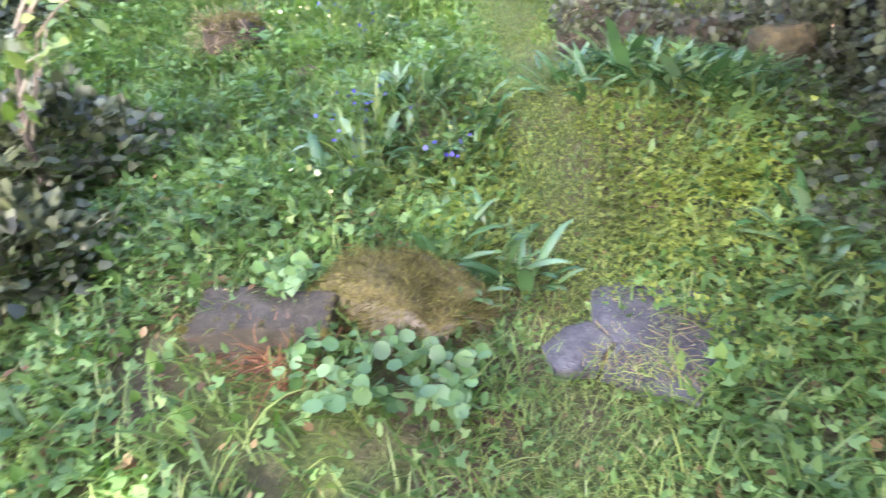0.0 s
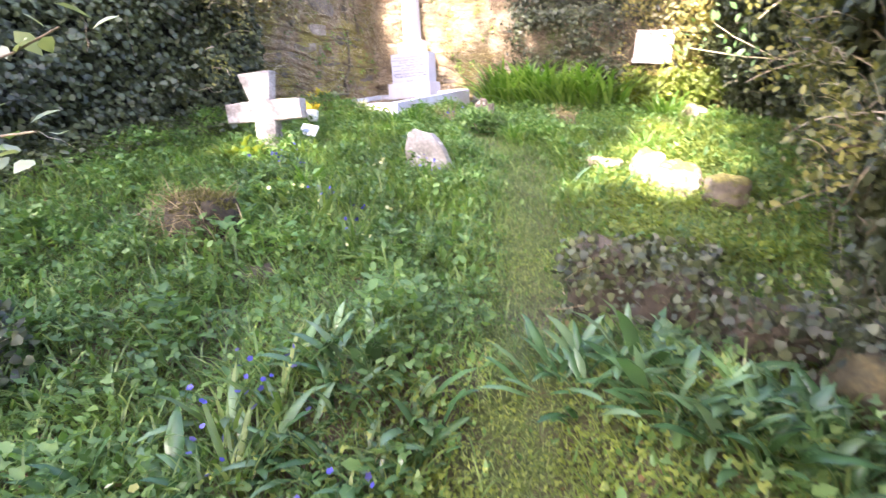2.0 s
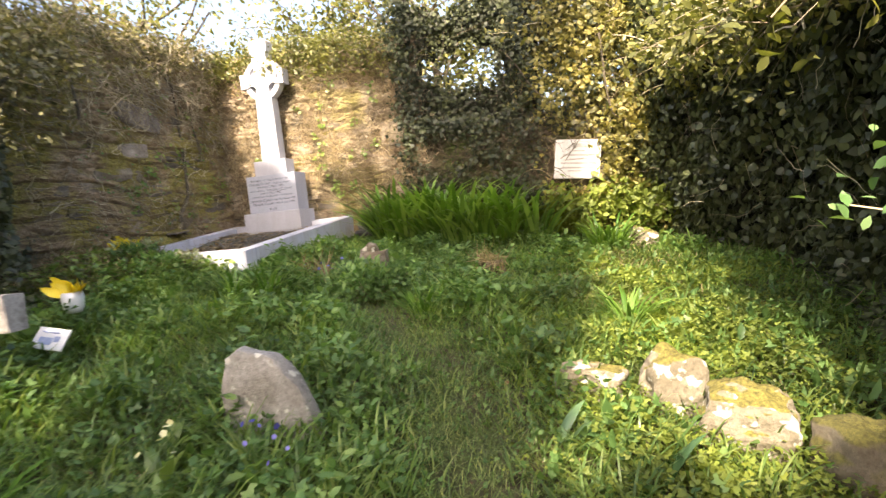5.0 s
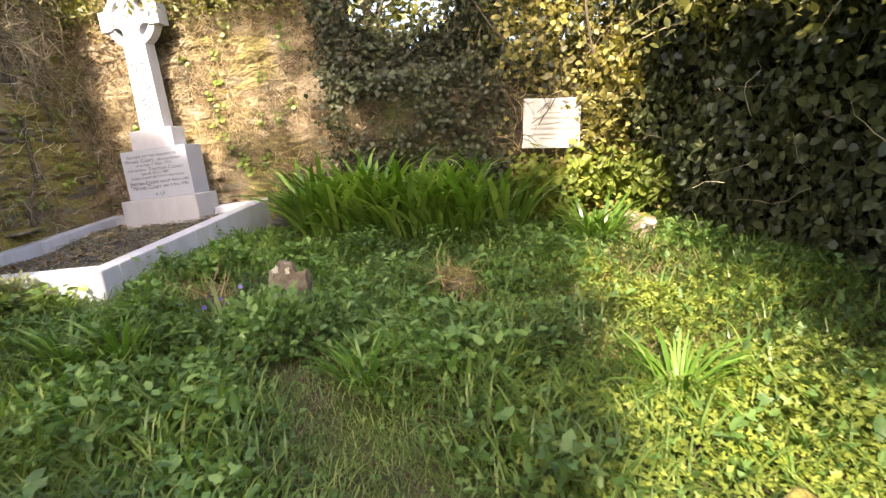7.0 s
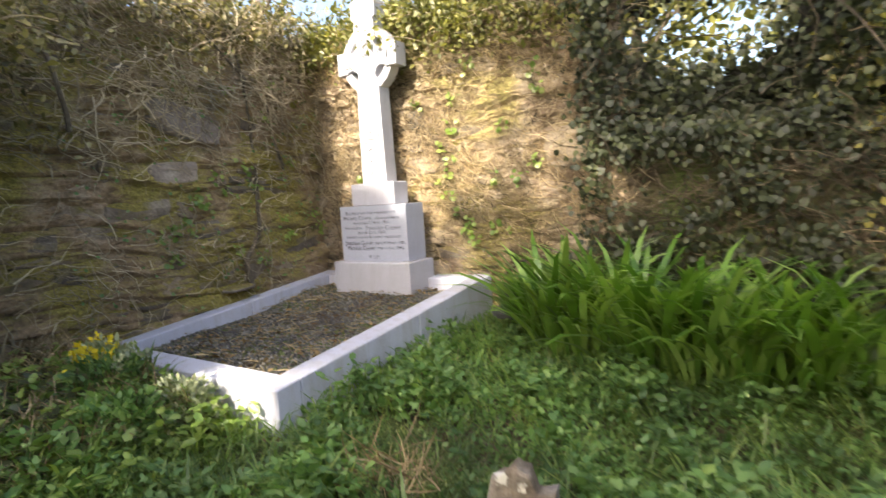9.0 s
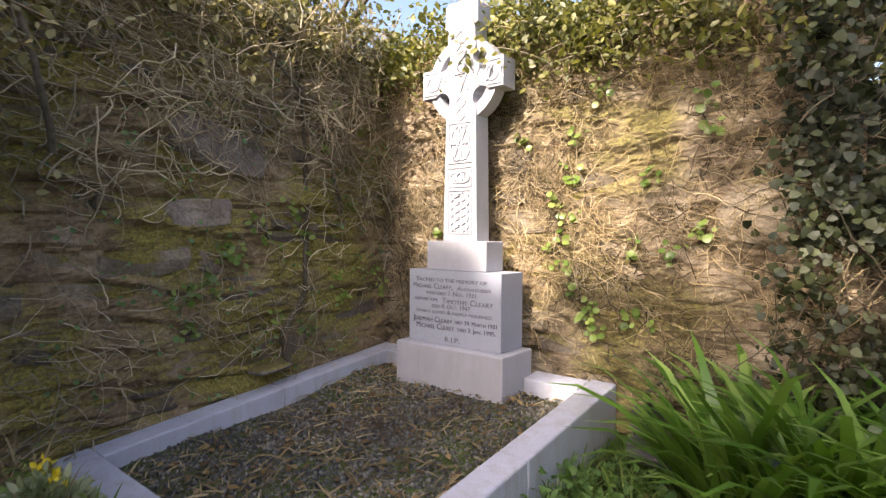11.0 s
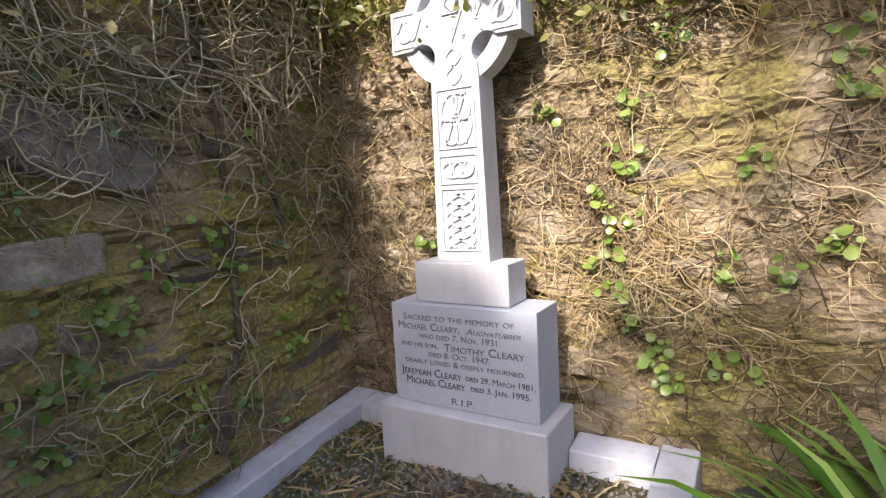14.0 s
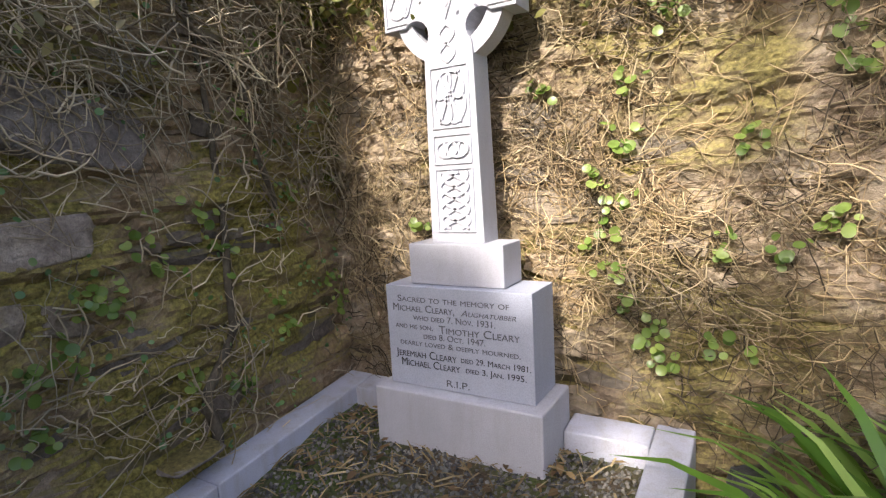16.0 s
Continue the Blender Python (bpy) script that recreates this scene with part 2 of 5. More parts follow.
MARBLE = limestone_material("marble", (0.72, 0.71, 0.68), (0.42, 0.40, 0.36), 0.5)
LEAD_DARK = plain_material("dark_lettering", (0.02, 0.02, 0.022), (0.04, 0.04, 0.045), 60, 0.6)
LEAD_FADED = plain_material("faded_lettering", (0.07, 0.072, 0.08), (0.13, 0.13, 0.14), 60, 0.7)
TABLET_INK = plain_material("worn_tablet_lettering", (0.36, 0.34, 0.31), (0.48, 0.46, 0.43), 60, 0.7)
WHITE_GLAZE = plain_material("white_glaze", (0.72, 0.72, 0.70), (0.8, 0.8, 0.78), 12, 0.3, 0.1)
BLUE_INK = plain_material("blue_print", (0.20, 0.26, 0.42), (0.32, 0.38, 0.52), 50, 0.5)


def soil_material():
    m, nt, bsdf = shader("soil")
    col = ramp(nt, noise_node(nt, 9.0, 8, 0.7), [(0.25, (0.045, 0.034, 0.02)), (0.5, (0.095, 0.07, 0.042)), (0.8, (0.19, 0.15, 0.095))])
    green = ramp(nt, noise_node(nt, 1.6, 6, 0.65), [(0.40, (0, 0, 0)), (0.56, (1, 1, 1))])
    gcol = ramp(nt, noise_node(nt, 55.0, 5), [(0.3, (0.035, 0.06, 0.012)), (0.7, (0.13, 0.17, 0.035))])
    nt.links.new(mixed(nt, green, col, gcol), bsdf.inputs["Base Color"])
    bsdf.inputs["Roughness"].default_value = 0.95
    bump(nt, bsdf, noise_node(nt, 70.0, 6, 0.7), 0.9, 0.03)
    return m


SOIL = soil_material()

# ---- geometry helpers ----


def ground_z(x, y):
    """Height of the sloping ground."""
    x, y = np.clip(x, -4.6, 4.5), np.clip(y, -2.5, 11.0)
    z = -0.1765 - 0.2359 * x + 0.2905 * y + 0.0082 * x * x + 0.0161 * x * y - 0.0117 * y * y
    z = z - 0.11 * np.exp(-((x - 2.1) ** 2 + (y - 2.5) ** 2) / 0.34)
    z = z + 0.27 * np.exp(-((x - 2.05) ** 2 / 0.55 + (y - 3.85) ** 2 / 0.16)) + 0.13 * np.exp(-((x - 0.85) ** 2 / 0.3 + (y - 3.45) ** 2 / 0.2))
    z = np.where((x < -1.7) & (y > 7.9), np.minimum(z, 1.62 + (y - 8.04) * 0.1), z)
    return z + 0.025 * np.sin(3.1 * x + 1.3 * y) * np.sin(2.3 * y - 1.1 * x)


def mesh_from(name, verts, faces, mat, smooth=False):
    me = bpy.data.meshes.new(name)
    me.from_pydata([tuple(v) for v in verts], [], [tuple(int(i) for i in f) for f in faces])
    me.materials.append(mat)
    if smooth:
        me.polygons.foreach_set("use_smooth", [True] * len(me.polygons))
    me.update()
    return me


def thing(name, label, category, group="", kind="", at=None):
    """An empty that carries the parts of one thing."""
    ob = new(name)
    if at is not None:
        ob.matrix_basis = at
    return tagged(ob, label, category, group, kind)


def part(name, data, mat=None, parent=None, label="", smooth=False):
    """One mesh object under a thing or part; data is a mesh or a bmesh."""
    if isinstance(data, bmesh.types.BMesh):
        me = bpy.data.meshes.new(name)
        data.to_mesh(me)
        data.free()
        if smooth:
            me.polygons.foreach_set("use_smooth", [True] * len(me.polygons))
        data = me
    if mat is not None and not data.materials:
        data.materials.append(mat)
    ob = new(name, data)
    ob.parent = parent
    if label:
        tagged(ob, label)
    return ob


def block_bm(size, centre=(0, 0, 0), bevel=0.006, segments=2, taper=1.0):
    """A dressed block with worn edges; taper narrows its top."""
    bm = bmesh.new()
    bmesh.ops.create_cube(bm, size=1.0)
    for v in bm.verts:
        k = taper if v.co.z > 0 else 1.0
        v.co = Vector((v.co.x * size[0] * k, v.co.y * size[1] * k, v.co.z * size[2])) + Vector(centre)
    if bevel:
        bmesh.ops.bevel(bm, geom=list(bm.edges), offset=bevel, segments=segments, affect="EDGES", profile=0.6)
    return bm


def boulder_bm(size, seed, rough=0.22, sub=3, flat=0.0):
    """An uneven rock: lumps at two scales, faces knocked flat."""
    bm = bmesh.new()
    bmesh.ops.create_icosphere(bm, subdivisions=sub, radius=1.0)
    off = Vector((seed * 7.3, seed * 3.1, seed * 1.7))
    for v in bm.verts:
        p = v.co.copy()
        d = noise.noise(p * 1.1 + off) * rough * 1.6 + noise.noise(p * 3.2 + off) * rough * 0.6 + noise.noise(p * 8.0 + off) * rough * 0.2
        p *= 1.0 + d
        if flat:
            m = max(abs(p.x), abs(p.y), abs(p.z))
            p *= 1.0 - flat + flat / max(m, 0.3) * 0.85
        v.co = Vector((p.x * size[0], p.y * size[1], p.z * size[2]))
    return bm


def prism_bm(outline, y0, y1, bevel=0.004):
    """An outline in x and z, made solid from y0 to y1."""
    bm = bmesh.new()
    a = [bm.verts.new((x, y0, z)) for x, z in outline]
    b = [bm.verts.new((x, y1, z)) for x, z in outline]
    bm.faces.new(a)
    bm.faces.new(list(reversed(b)))
    n = len(a)
    for i in range(n):
        bm.faces.new((a[(i + 1) % n], a[i], b[i], b[(i + 1) % n]))
    bmesh.ops.recalc_face_normals(bm, faces=bm.faces)
    if bevel:
        edges = [e for e in bm.edges if abs(e.verts[0].co.y - e.verts[1].co.y) < 1e-6]
        bmesh.ops.bevel(bm, geom=edges, offset=bevel, segments=2, affect="EDGES", profile=0.6)
    bmesh.ops.triangulate(bm, faces=[f for f in bm.faces if len(f.verts) > 4])
    return bm


# leaf shapes: x across, y along, z out of the leaf; the length is 1
OVAL = ([(0, 0, 0), (-0.20, 0.30, 0.05), (0.20, 0.30, 0.05), (-0.19, 0.62, 0.03), (0.19, 0.62, 0.03), (0, 1, -0.10), (0, 0.45, -0.01)],
        [(0, 6, 1), (0, 2, 6), (1, 6, 3), (2, 4, 6), (3, 6, 5), (4, 5, 6)])
LOBED = ([(0, 0, 0), (-0.42, 0.06, -0.05), (-0.38, 0.58, -0.04), (0, 1, -0.08), (0.38, 0.58, -0.04), (0.42, 0.06, -0.05), (0, 0.4, 0.03)],
         [(6, 1, 0), (6, 2, 1), (6, 3, 2), (6, 4, 3), (6, 5, 4), (6, 0, 5)])
ROUND = ([(0, 0.5, -0.09)] + [(0.5 * math.cos(a * math.pi / 5), 0.5 + 0.5 * math.sin(a * math.pi / 5), 0.03 * (a % 2)) for a in range(10)],
         [(0, i, i % 10 + 1) for i in range(1, 11)])
BLADE = ([(-0.022, 0, 0), (0.022, 0, 0), (-0.022, 0.4, 0.03), (0.022, 0.4, 0.03), (-0.016, 0.75, 0.16), (0.016, 0.75, 0.16), (0, 0.98, 0.36)],
         [(0, 1, 3, 2), (2, 3, 5, 4), (4, 5, 6)])
SWORD_SHAPE = ([(-0.014, 0, 0), (0.014, 0, 0), (-0.026, 0.35, 0.03), (0.026, 0.35, 0.03), (-0.026, 0.62, 0.13), (0.026, 0.62, 0.13),
                (-0.016, 0.82, 0.30), (0.016, 0.82, 0.30), (0, 0.92, 0.52)], [(0, 1, 3, 2), (2, 3, 5, 4), (4, 5, 7, 6), (6, 7, 8)])
TONGUE = ([(-0.03, 0, 0), (0.03, 0, 0), (-0.13, 0.3, 0.06), (0.13, 0.3, 0.06), (0, 0.3, 0.02), (-0.16, 0.58, 0.12), (0.16, 0.58, 0.12), (0, 0.58, 0.07),
           (-0.10, 0.84, 0.24), (0.10, 0.84, 0.24), (0, 0.84, 0.2), (0, 1.0, 0.38)],
          [(0, 4, 2), (0, 1, 4), (1, 3, 4), (2, 4, 7, 5), (4, 3, 6, 7), (5, 7, 10, 8), (7, 6, 9, 10), (8, 10, 11), (10, 9, 11)])
TREFOIL = ([(0, 0, 0.04), (-0.52, 0.22, -0.05), (-0.17, 0.46, 0.02), (-0.24, 0.84, -0.02), (0.12, 1.0, -0.08), (0.17, 0.46, 0.02), (0.52, 0.22, -0.05)],
           [(0, 2, 1), (0, 5, 2), (2, 5, 4, 3), (0, 6, 5)])
TOOTHED = ([(0, 0, 0), (-0.29, 0.24, 0.05), (-0.22, 0.36, 0.05), (-0.28, 0.60, 0.01), (0, 1.0, -0.14), (0.28, 0.60, 0.01), (0.22, 0.36, 0.05), (0.29, 0.24, 0.05), (0, 0.42, -0.02)],
           [(8, i + 1, i) for i in range(7)] + [(8, 0, 7)])
STAR = ([(0, 0, 0.0)] + [((0.5 if a % 2 == 0 else 0.38) * math.cos(a * math.pi / 5), (0.5 if a % 2 == 0 else 0.38) * math.sin(a * math.pi / 5), 0.08) for a in range(10)],
        [(0, i, i % 10 + 1) for i in range(1, 11)])
rng = np.random.default_rng(7)


def unit(v):
    return v / np.maximum(np.linalg.norm(v, axis=1, keepdims=True), 1e-9)


def leaf_mesh(name, mat, shape, places, along, facing, sizes, widen=1.0):
    """Many leaves in one mesh: each stands at a place, grows along a way and faces another."""
    tv, tf = np.array(shape[0], float), shape[1]
    tv = tv * np.array([widen, 1, 1])
    y = unit(np.asarray(along, float))
    f = np.asarray(facing, float)
    x = unit(np.cross(y, f))
    z = np.cross(x, y)
    s = np.asarray(sizes, float)[:, None, None]
    v = np.asarray(places, float)[:, None, :] + s * (tv[None, :, 0:1] * x[:, None, :] + tv[None, :, 1:2] * y[:, None, :] + tv[None, :, 2:3] * z[:, None, :])
    n, k = len(places), len(tv)
    me = bpy.data.meshes.new(name)
    loops = np.concatenate([np.array(t) for t in tf])
    lens = np.array([len(t) for t in tf])
    me.vertices.add(n * k)
    me.vertices.foreach_set("co", v.reshape(-1))
    all_loops = (loops[None, :] + (np.arange(n) * k)[:, None]).reshape(-1)
    me.loops.add(len(all_loops))
    me.loops.foreach_set("vertex_index", all_loops.astype(np.int32))
    starts = np.concatenate([[0], np.cumsum(np.tile(lens, n))[:-1]])
    me.polygons.add(n * len(tf))
    me.polygons.foreach_set("loop_start", starts.astype(np.int32))
    me.materials.append(mat)
    me.update(calc_edges=True)
    me.validate()
    return me


def leaf_parts(name, parent, mat, shape, places, along, facing, sizes, widen=1.0):
    """The leaves of a plant as parts of their own."""
    for k in range(len(places)):
        s = slice(k, k + 1)
        part(name, leaf_mesh(name, mat, shape, places[s], along[s], facing[s], sizes[s], widen), None, parent)


def tube_mesh(name, mat, lines, radii, sides=3):
    """Thin round stems along lines of points."""
    verts, faces = [], []
    for pts, r in zip(lines, radii):
        pts = np.asarray(pts)
        t = unit(np.gradient(pts, axis=0))
        ref = np.array([0.31, 0.52, 0.79])
        a = unit(np.cross(t, ref))
        b = np.cross(t, a)
        base, n = len(verts), len(pts)
        for i in range(n):
            rr = r * (1.0 - 0.6 * i / (n - 1))
            for j in range(sides):
                w = 2 * math.pi * j / sides
                verts.append(pts[i] + rr * (math.cos(w) * a[i] + math.sin(w) * b[i]))
        for i in range(n - 1):
            for j in range(sides):
                k = (j + 1) % sides
                faces.append((base + i * sides + j, base + i * sides + k, base + (i + 1) * sides + k, base + (i + 1) * sides + j))
    return mesh_from(name, verts, faces, mat, True)


def stuff(name, me, label, category, parent=None):
    ob = new(name, me)
    ob.parent = parent
    return tagged(ob, label, category, "", "stuff")


def smooth_field(a, b, seed=0.0, scale=1.0):
    """A soft uneven field between -1 and 1."""
    a, b = np.asarray(a) * scale, np.asarray(b) * scale
    return (np.sin(1.9 * a + 1.1 * b + seed) + np.sin(2.7 * b - 1.4 * a + 2.1 * seed) + np.sin(4.3 * a + 3.7 * b + 0.7 * seed) * 0.6 + np.sin(6.1 * b - 5.2 * a + 1.7 * seed) * 0.4) / 3.0

# ---- ground and walls ----


def build_ground():
    ys = np.concatenate([[-300, -120, -50, -20, -9, -5], np.arange(-3, 11.6, 0.12), [13, 18, 30, 60, 150, 400]])
    xs = np.concatenate([[-300, -120, -50, -20, -9], np.arange(-5, 5.1, 0.12), [7, 12, 25, 60, 150, 300]])
    gx, gy = np.meshgrid(xs, ys)
    gz = ground_z(gx, gy) - 0.02 + 0.012 * smooth_field(gx, gy, 3.0, 4.0)
    verts = np.stack([gx, gy, gz], -1).reshape(-1, 3)
    w = len(xs)
    faces = [(j * w + i, j * w + i + 1, (j + 1) * w + i + 1, (j + 1) * w + i) for j in range(len(ys) - 1) for i in range(w - 1)]
    ob = new("ground", mesh_from("ground", verts, faces, SOIL, True))
    tagged(ob, "sloping churchyard ground of dark soil, moss and litter", "ground", "", "structure")


build_ground()
WEST, NORTH = -3.72, 10.27


def wall(name, outline, thickness, m, label):
    """A rough wall from an outline in length and height; m lays it in place."""
    ob = part(name, prism_bm(outline, 0.0, thickness, 0.02), MORTAR)
    ob.matrix_basis = m
    return tagged(ob, label, "wall", "", "structure")


wall_north = wall("wall_north", [(-4.12, -0.5), (3.1, -0.5), (3.1, 3.15), (1.6, 3.2), (0.6, 2.95), (-0.75, 2.9), (-0.95, 3.9), (-2.2, 4.15), (-4.12, 4.2)], 0.4,
                  pose(0, NORTH, 0), "old rubble boundary wall with moss and dead ivy stems")
wall_west = wall("wall_west", [(-2.0, -0.5), (NORTH, -0.5), (NORTH, 4.2), (8.6, 4.15), (7.0, 3.9), (-2.0, 3.4)], 0.4,
                 pose(WEST, 0, 0, 0, 0, 90), "shaded slate rubble boundary wall with moss and ivy stems")
wall("wall_east", [(-NORTH, -1.5), (2.0, -1.5), (2.0, 1.6), (-4, 2.2), (-NORTH, 3.0)], 0.4, pose(3.3, 0, 0, 0, 0, -90), "rubble boundary wall hidden behind the hedge")
wall("wall_south", [(-4.12, -1.5), (3.7, -1.5), (3.7, 0.9), (-4.12, 1.5)], 0.4, pose(0, -2.4, 0), "plain rubble boundary wall across the slope")

# ---- hedges and ivy ----


def hedge(name, label, category, surface, out, n, along_range, height_range, size, mat, shape=LOBED, core=0.3, depth=0.26, keep=None, sparse=False):
    """A wall of leaves: surface(u, h) gives points; out is the way it faces."""
    ob = thing(name, label, category)
    u = rng.uniform(*along_range, n * 2)
    h = rng.uniform(*height_range, n * 2)
    if keep is not None:
        ok = keep(u, h) > rng.uniform(0, 1, len(u))
        u, h = u[ok], h[ok]
    u, h = u[:n], h[:n]
    p = surface(u, h)
    o = np.array(out, float)
    lump = smooth_field(u, h, 1.0, 2.6) * 0.10 + smooth_field(u, h, 5.0, 7.0) * 0.05
    p = p + o * (lump - depth * rng.uniform(0, 1, len(u)) ** 1.6)[:, None]
    face = o + rng.normal(0, 0.55, (len(u), 3)) + np.array([0, 0, 0.35])
    grow = np.array([0, 0, -0.7]) + rng.normal(0, 0.6, (len(u), 3))
    part("leaves", leaf_mesh("leaves", mat, shape, p, grow, face, size * rng.uniform(0.55, 1.35, len(u))), None, ob)["kind"] = "stuff"
    # A dark sheet behind the leaves paints the shade between them.
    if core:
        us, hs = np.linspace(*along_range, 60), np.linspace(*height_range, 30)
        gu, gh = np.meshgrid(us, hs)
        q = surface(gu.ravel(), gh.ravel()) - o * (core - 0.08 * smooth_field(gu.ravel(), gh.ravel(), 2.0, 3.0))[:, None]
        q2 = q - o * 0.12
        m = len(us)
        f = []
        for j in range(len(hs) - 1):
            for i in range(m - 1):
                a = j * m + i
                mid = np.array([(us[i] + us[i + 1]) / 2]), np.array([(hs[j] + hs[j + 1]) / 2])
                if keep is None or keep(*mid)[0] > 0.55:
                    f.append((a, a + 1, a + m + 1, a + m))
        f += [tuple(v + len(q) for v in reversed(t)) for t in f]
        part("thicket", mesh_from("thicket", np.concatenate([q, q2]), f, HEDGE_SHADE, True), None, ob, "near-black sheet that stands in for the shade inside the hedge")
    return ob


def step(a, b, v):
    t = np.clip((v - a) / (b - a), 0, 1)
    return t * t * (3 - 2 * t)


def west_face(u, h):
    x = -2.86 - 0.86 * step(6.7, 7.55, u) + 0.16 * smooth_field(u, h, 4.0, 1.1) + 0.10 * step(2.4, 3.6, h) * step(7.5, 6.5, u)
    return np.stack([x, u, h], 1)


def east_face(u, h):
    x = 2.78 - 0.12 * step(3.2, 4.4, u) + 0.10 * step(5.0, 6.0, u) - 0.86 * step(8.3, 10.1, u)
    x = x - 0.28 * step(1.4, 2.6, h) * step(3.2, 4.2, u) + 0.13 * smooth_field(u, h, 7.0, 1.2) + 0.30 * step(3.3, 2.6, u) * step(1.2, 0.6, h) + 0.2 * step(4.8, 3.8, u)
    return np.stack([x, u, h], 1)


def north_face(u, h):
    y = 10.10 - 0.10 * step(2.6, 3.6, h) + 0.08 * smooth_field(u, h, 2.0, 1.5) + 0.45 * step(-0.9, -0.5, u) * step(0.5, 0.1, u) * step(2.98, 3.15, h)
    return np.stack([u, y, h], 1)


def above_ground(f, lift=0.0):
    def keep(u, h):
        p = f(u, h)
        return np.where(p[:, 2] > ground_z(p[:, 0], p[:, 1]) - 0.05 + lift, 1.0, 0.0)
    return keep


def west_keep(u, h):
    top = 3.95 + 0.35 * smooth_field(u, u, 3.0, 1.7)
    return above_ground(west_face)(u, h) * (h < top) * (1 - 0.93 * step(7.0, 7.8, u))


def east_keep(u, h):
    top = 3.1 + 0.12 * (u - 2) + 0.45 * smooth_field(u, u, 6.0, 1.5)
    return above_ground(east_face)(u, h) * (h < top)


def north_keep(u, h):
    gap = np.hypot((u + 0.27) / 0.68, (h - 3.74) / 0.46)
    hole = np.clip((gap - 0.35) / 0.75, 0.0, 1.0)
    top = 4.45 + 0.25 * smooth_field(u, u, 8.0, 2.1)
    lit = 1.0 - 0.45 * step(0.6, 0.9, u) * step(2.0, 1.6, u) * step(3.3, 2.7, h)
    plaque = (u > 0.68) & (u < 1.28) & (h > 2.12) & (h < 2.70)
    return above_ground(north_face)(u, h) * (h < top) * hole * lit * step(-1.2, -0.75, u) * np.where(plaque, 0.0, 1.0)


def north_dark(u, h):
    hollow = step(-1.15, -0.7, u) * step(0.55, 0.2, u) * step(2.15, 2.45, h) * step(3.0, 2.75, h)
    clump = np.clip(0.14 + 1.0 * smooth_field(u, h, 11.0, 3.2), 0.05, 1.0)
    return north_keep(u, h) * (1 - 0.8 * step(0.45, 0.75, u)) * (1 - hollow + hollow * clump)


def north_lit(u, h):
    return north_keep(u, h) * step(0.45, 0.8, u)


hedge("ivy_hedge", "tall dark green ivy hedge covering the old wall", "hedge", west_face, (1, 0, 0.1), 60000, (-1.9, 8.2), (0.4, 4.4), 0.052, IVY, keep=west_keep)
hedge("ivy_hedge", "dark evergreen hedge of ivy and shrubs in shade", "hedge", east_face, (-1, 0, 0.1), 34000, (4.6, 10.2), (0.2, 4.6), 0.06, IVY, keep=east_keep)
hedge("ivy_hedge", "twiggy evergreen hedge with small ivy leaves in deep shade", "hedge", east_face, (-1, 0, 0.1), 66000, (-1.9, 4.6), (-0.9, 3.8), 0.033, IVY, keep=east_keep)
# Dark leaves, then yellow ones: shade and sun are painted by leaf colour.
hedge("ivy_thicket", "ivy and bramble thicket spilling over the wall, with a sky gap", "hedge", north_face, (0, -1, 0.1), 27000, (-1.2, 2.3), (1.4, 4.7), 0.043, SHADED_IVY, keep=north_dark, core=0.25)
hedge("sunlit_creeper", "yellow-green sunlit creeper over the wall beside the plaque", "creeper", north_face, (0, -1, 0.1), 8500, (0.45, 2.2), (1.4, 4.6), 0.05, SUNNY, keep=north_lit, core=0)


def shrub_top(name, label, lines, n, spread, size, mat, out):
    """A ragged shrub along the top of a wall: twigs with leaves about them."""
    ob = thing(name, label, "shrub")
    twigs, radii, p = [], [], []
    for k in range(n):
        a, b = lines
        s = rng.uniform()
        foot = np.array(a) * (1 - s) + np.array(b) * s + rng.normal(0, 0.06, 3)
        way = np.array([rng.normal(0, 0.5), rng.normal(0, 0.5), rng.uniform(-0.2, 1.0)]) + np.array(out) * rng.uniform(-0.2, 0.8)
        ln = spread * rng.uniform(0.4, 1.1)
        t = np.linspace(0, 1, 6)[:, None]
        bend = np.array([rng.normal(0, 0.15), rng.normal(0, 0.15), -0.35])
        line = foot + way / np.linalg.norm(way) * ln * t + bend * ln * t * t
        twigs.append(line)
        radii.append(rng.uniform(0.003, 0.009))
        for q in line[2:]:
            p += [q + rng.normal(0, 0.07, 3) for _ in range(8)]
    part("brushwood", tube_mesh("brushwood", STEM_GREY, twigs, radii), None, ob)["kind"] = "stuff"
    p = np.array(p)
    part("leaves", leaf_mesh("leaves", mat, OVAL, p, rng.normal(0, 1, (len(p), 3)), rng.normal(0, 0.7, (len(p), 3)) + np.array([0, -0.4, 0.7]), size * rng.uniform(0.6, 1.3, len(p)), 1.25), None, ob)["kind"] = "stuff"
    return ob


shrub_top("wall_shrub", "sunlit straggling shrub on top of the wall", [(-3.9, 10.3, 4.1), (-1.0, 10.35, 3.95)], 600, 0.5, 0.05, SHRUB, (0, 0.5, 0.35))
shrub_top("wall_shrub", "straggling twiggy shrub on top of the shaded wall", [(-3.85, 7.2, 3.95), (-3.85, 10.2, 4.15)], 420, 0.55, 0.045, DRAB, (-0.1, 0, 0.4))
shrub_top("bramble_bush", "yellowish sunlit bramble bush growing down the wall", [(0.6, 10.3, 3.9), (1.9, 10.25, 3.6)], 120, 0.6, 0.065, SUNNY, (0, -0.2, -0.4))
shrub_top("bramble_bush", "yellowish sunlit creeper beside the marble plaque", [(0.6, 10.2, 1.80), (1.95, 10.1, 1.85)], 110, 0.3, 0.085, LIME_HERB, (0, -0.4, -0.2))
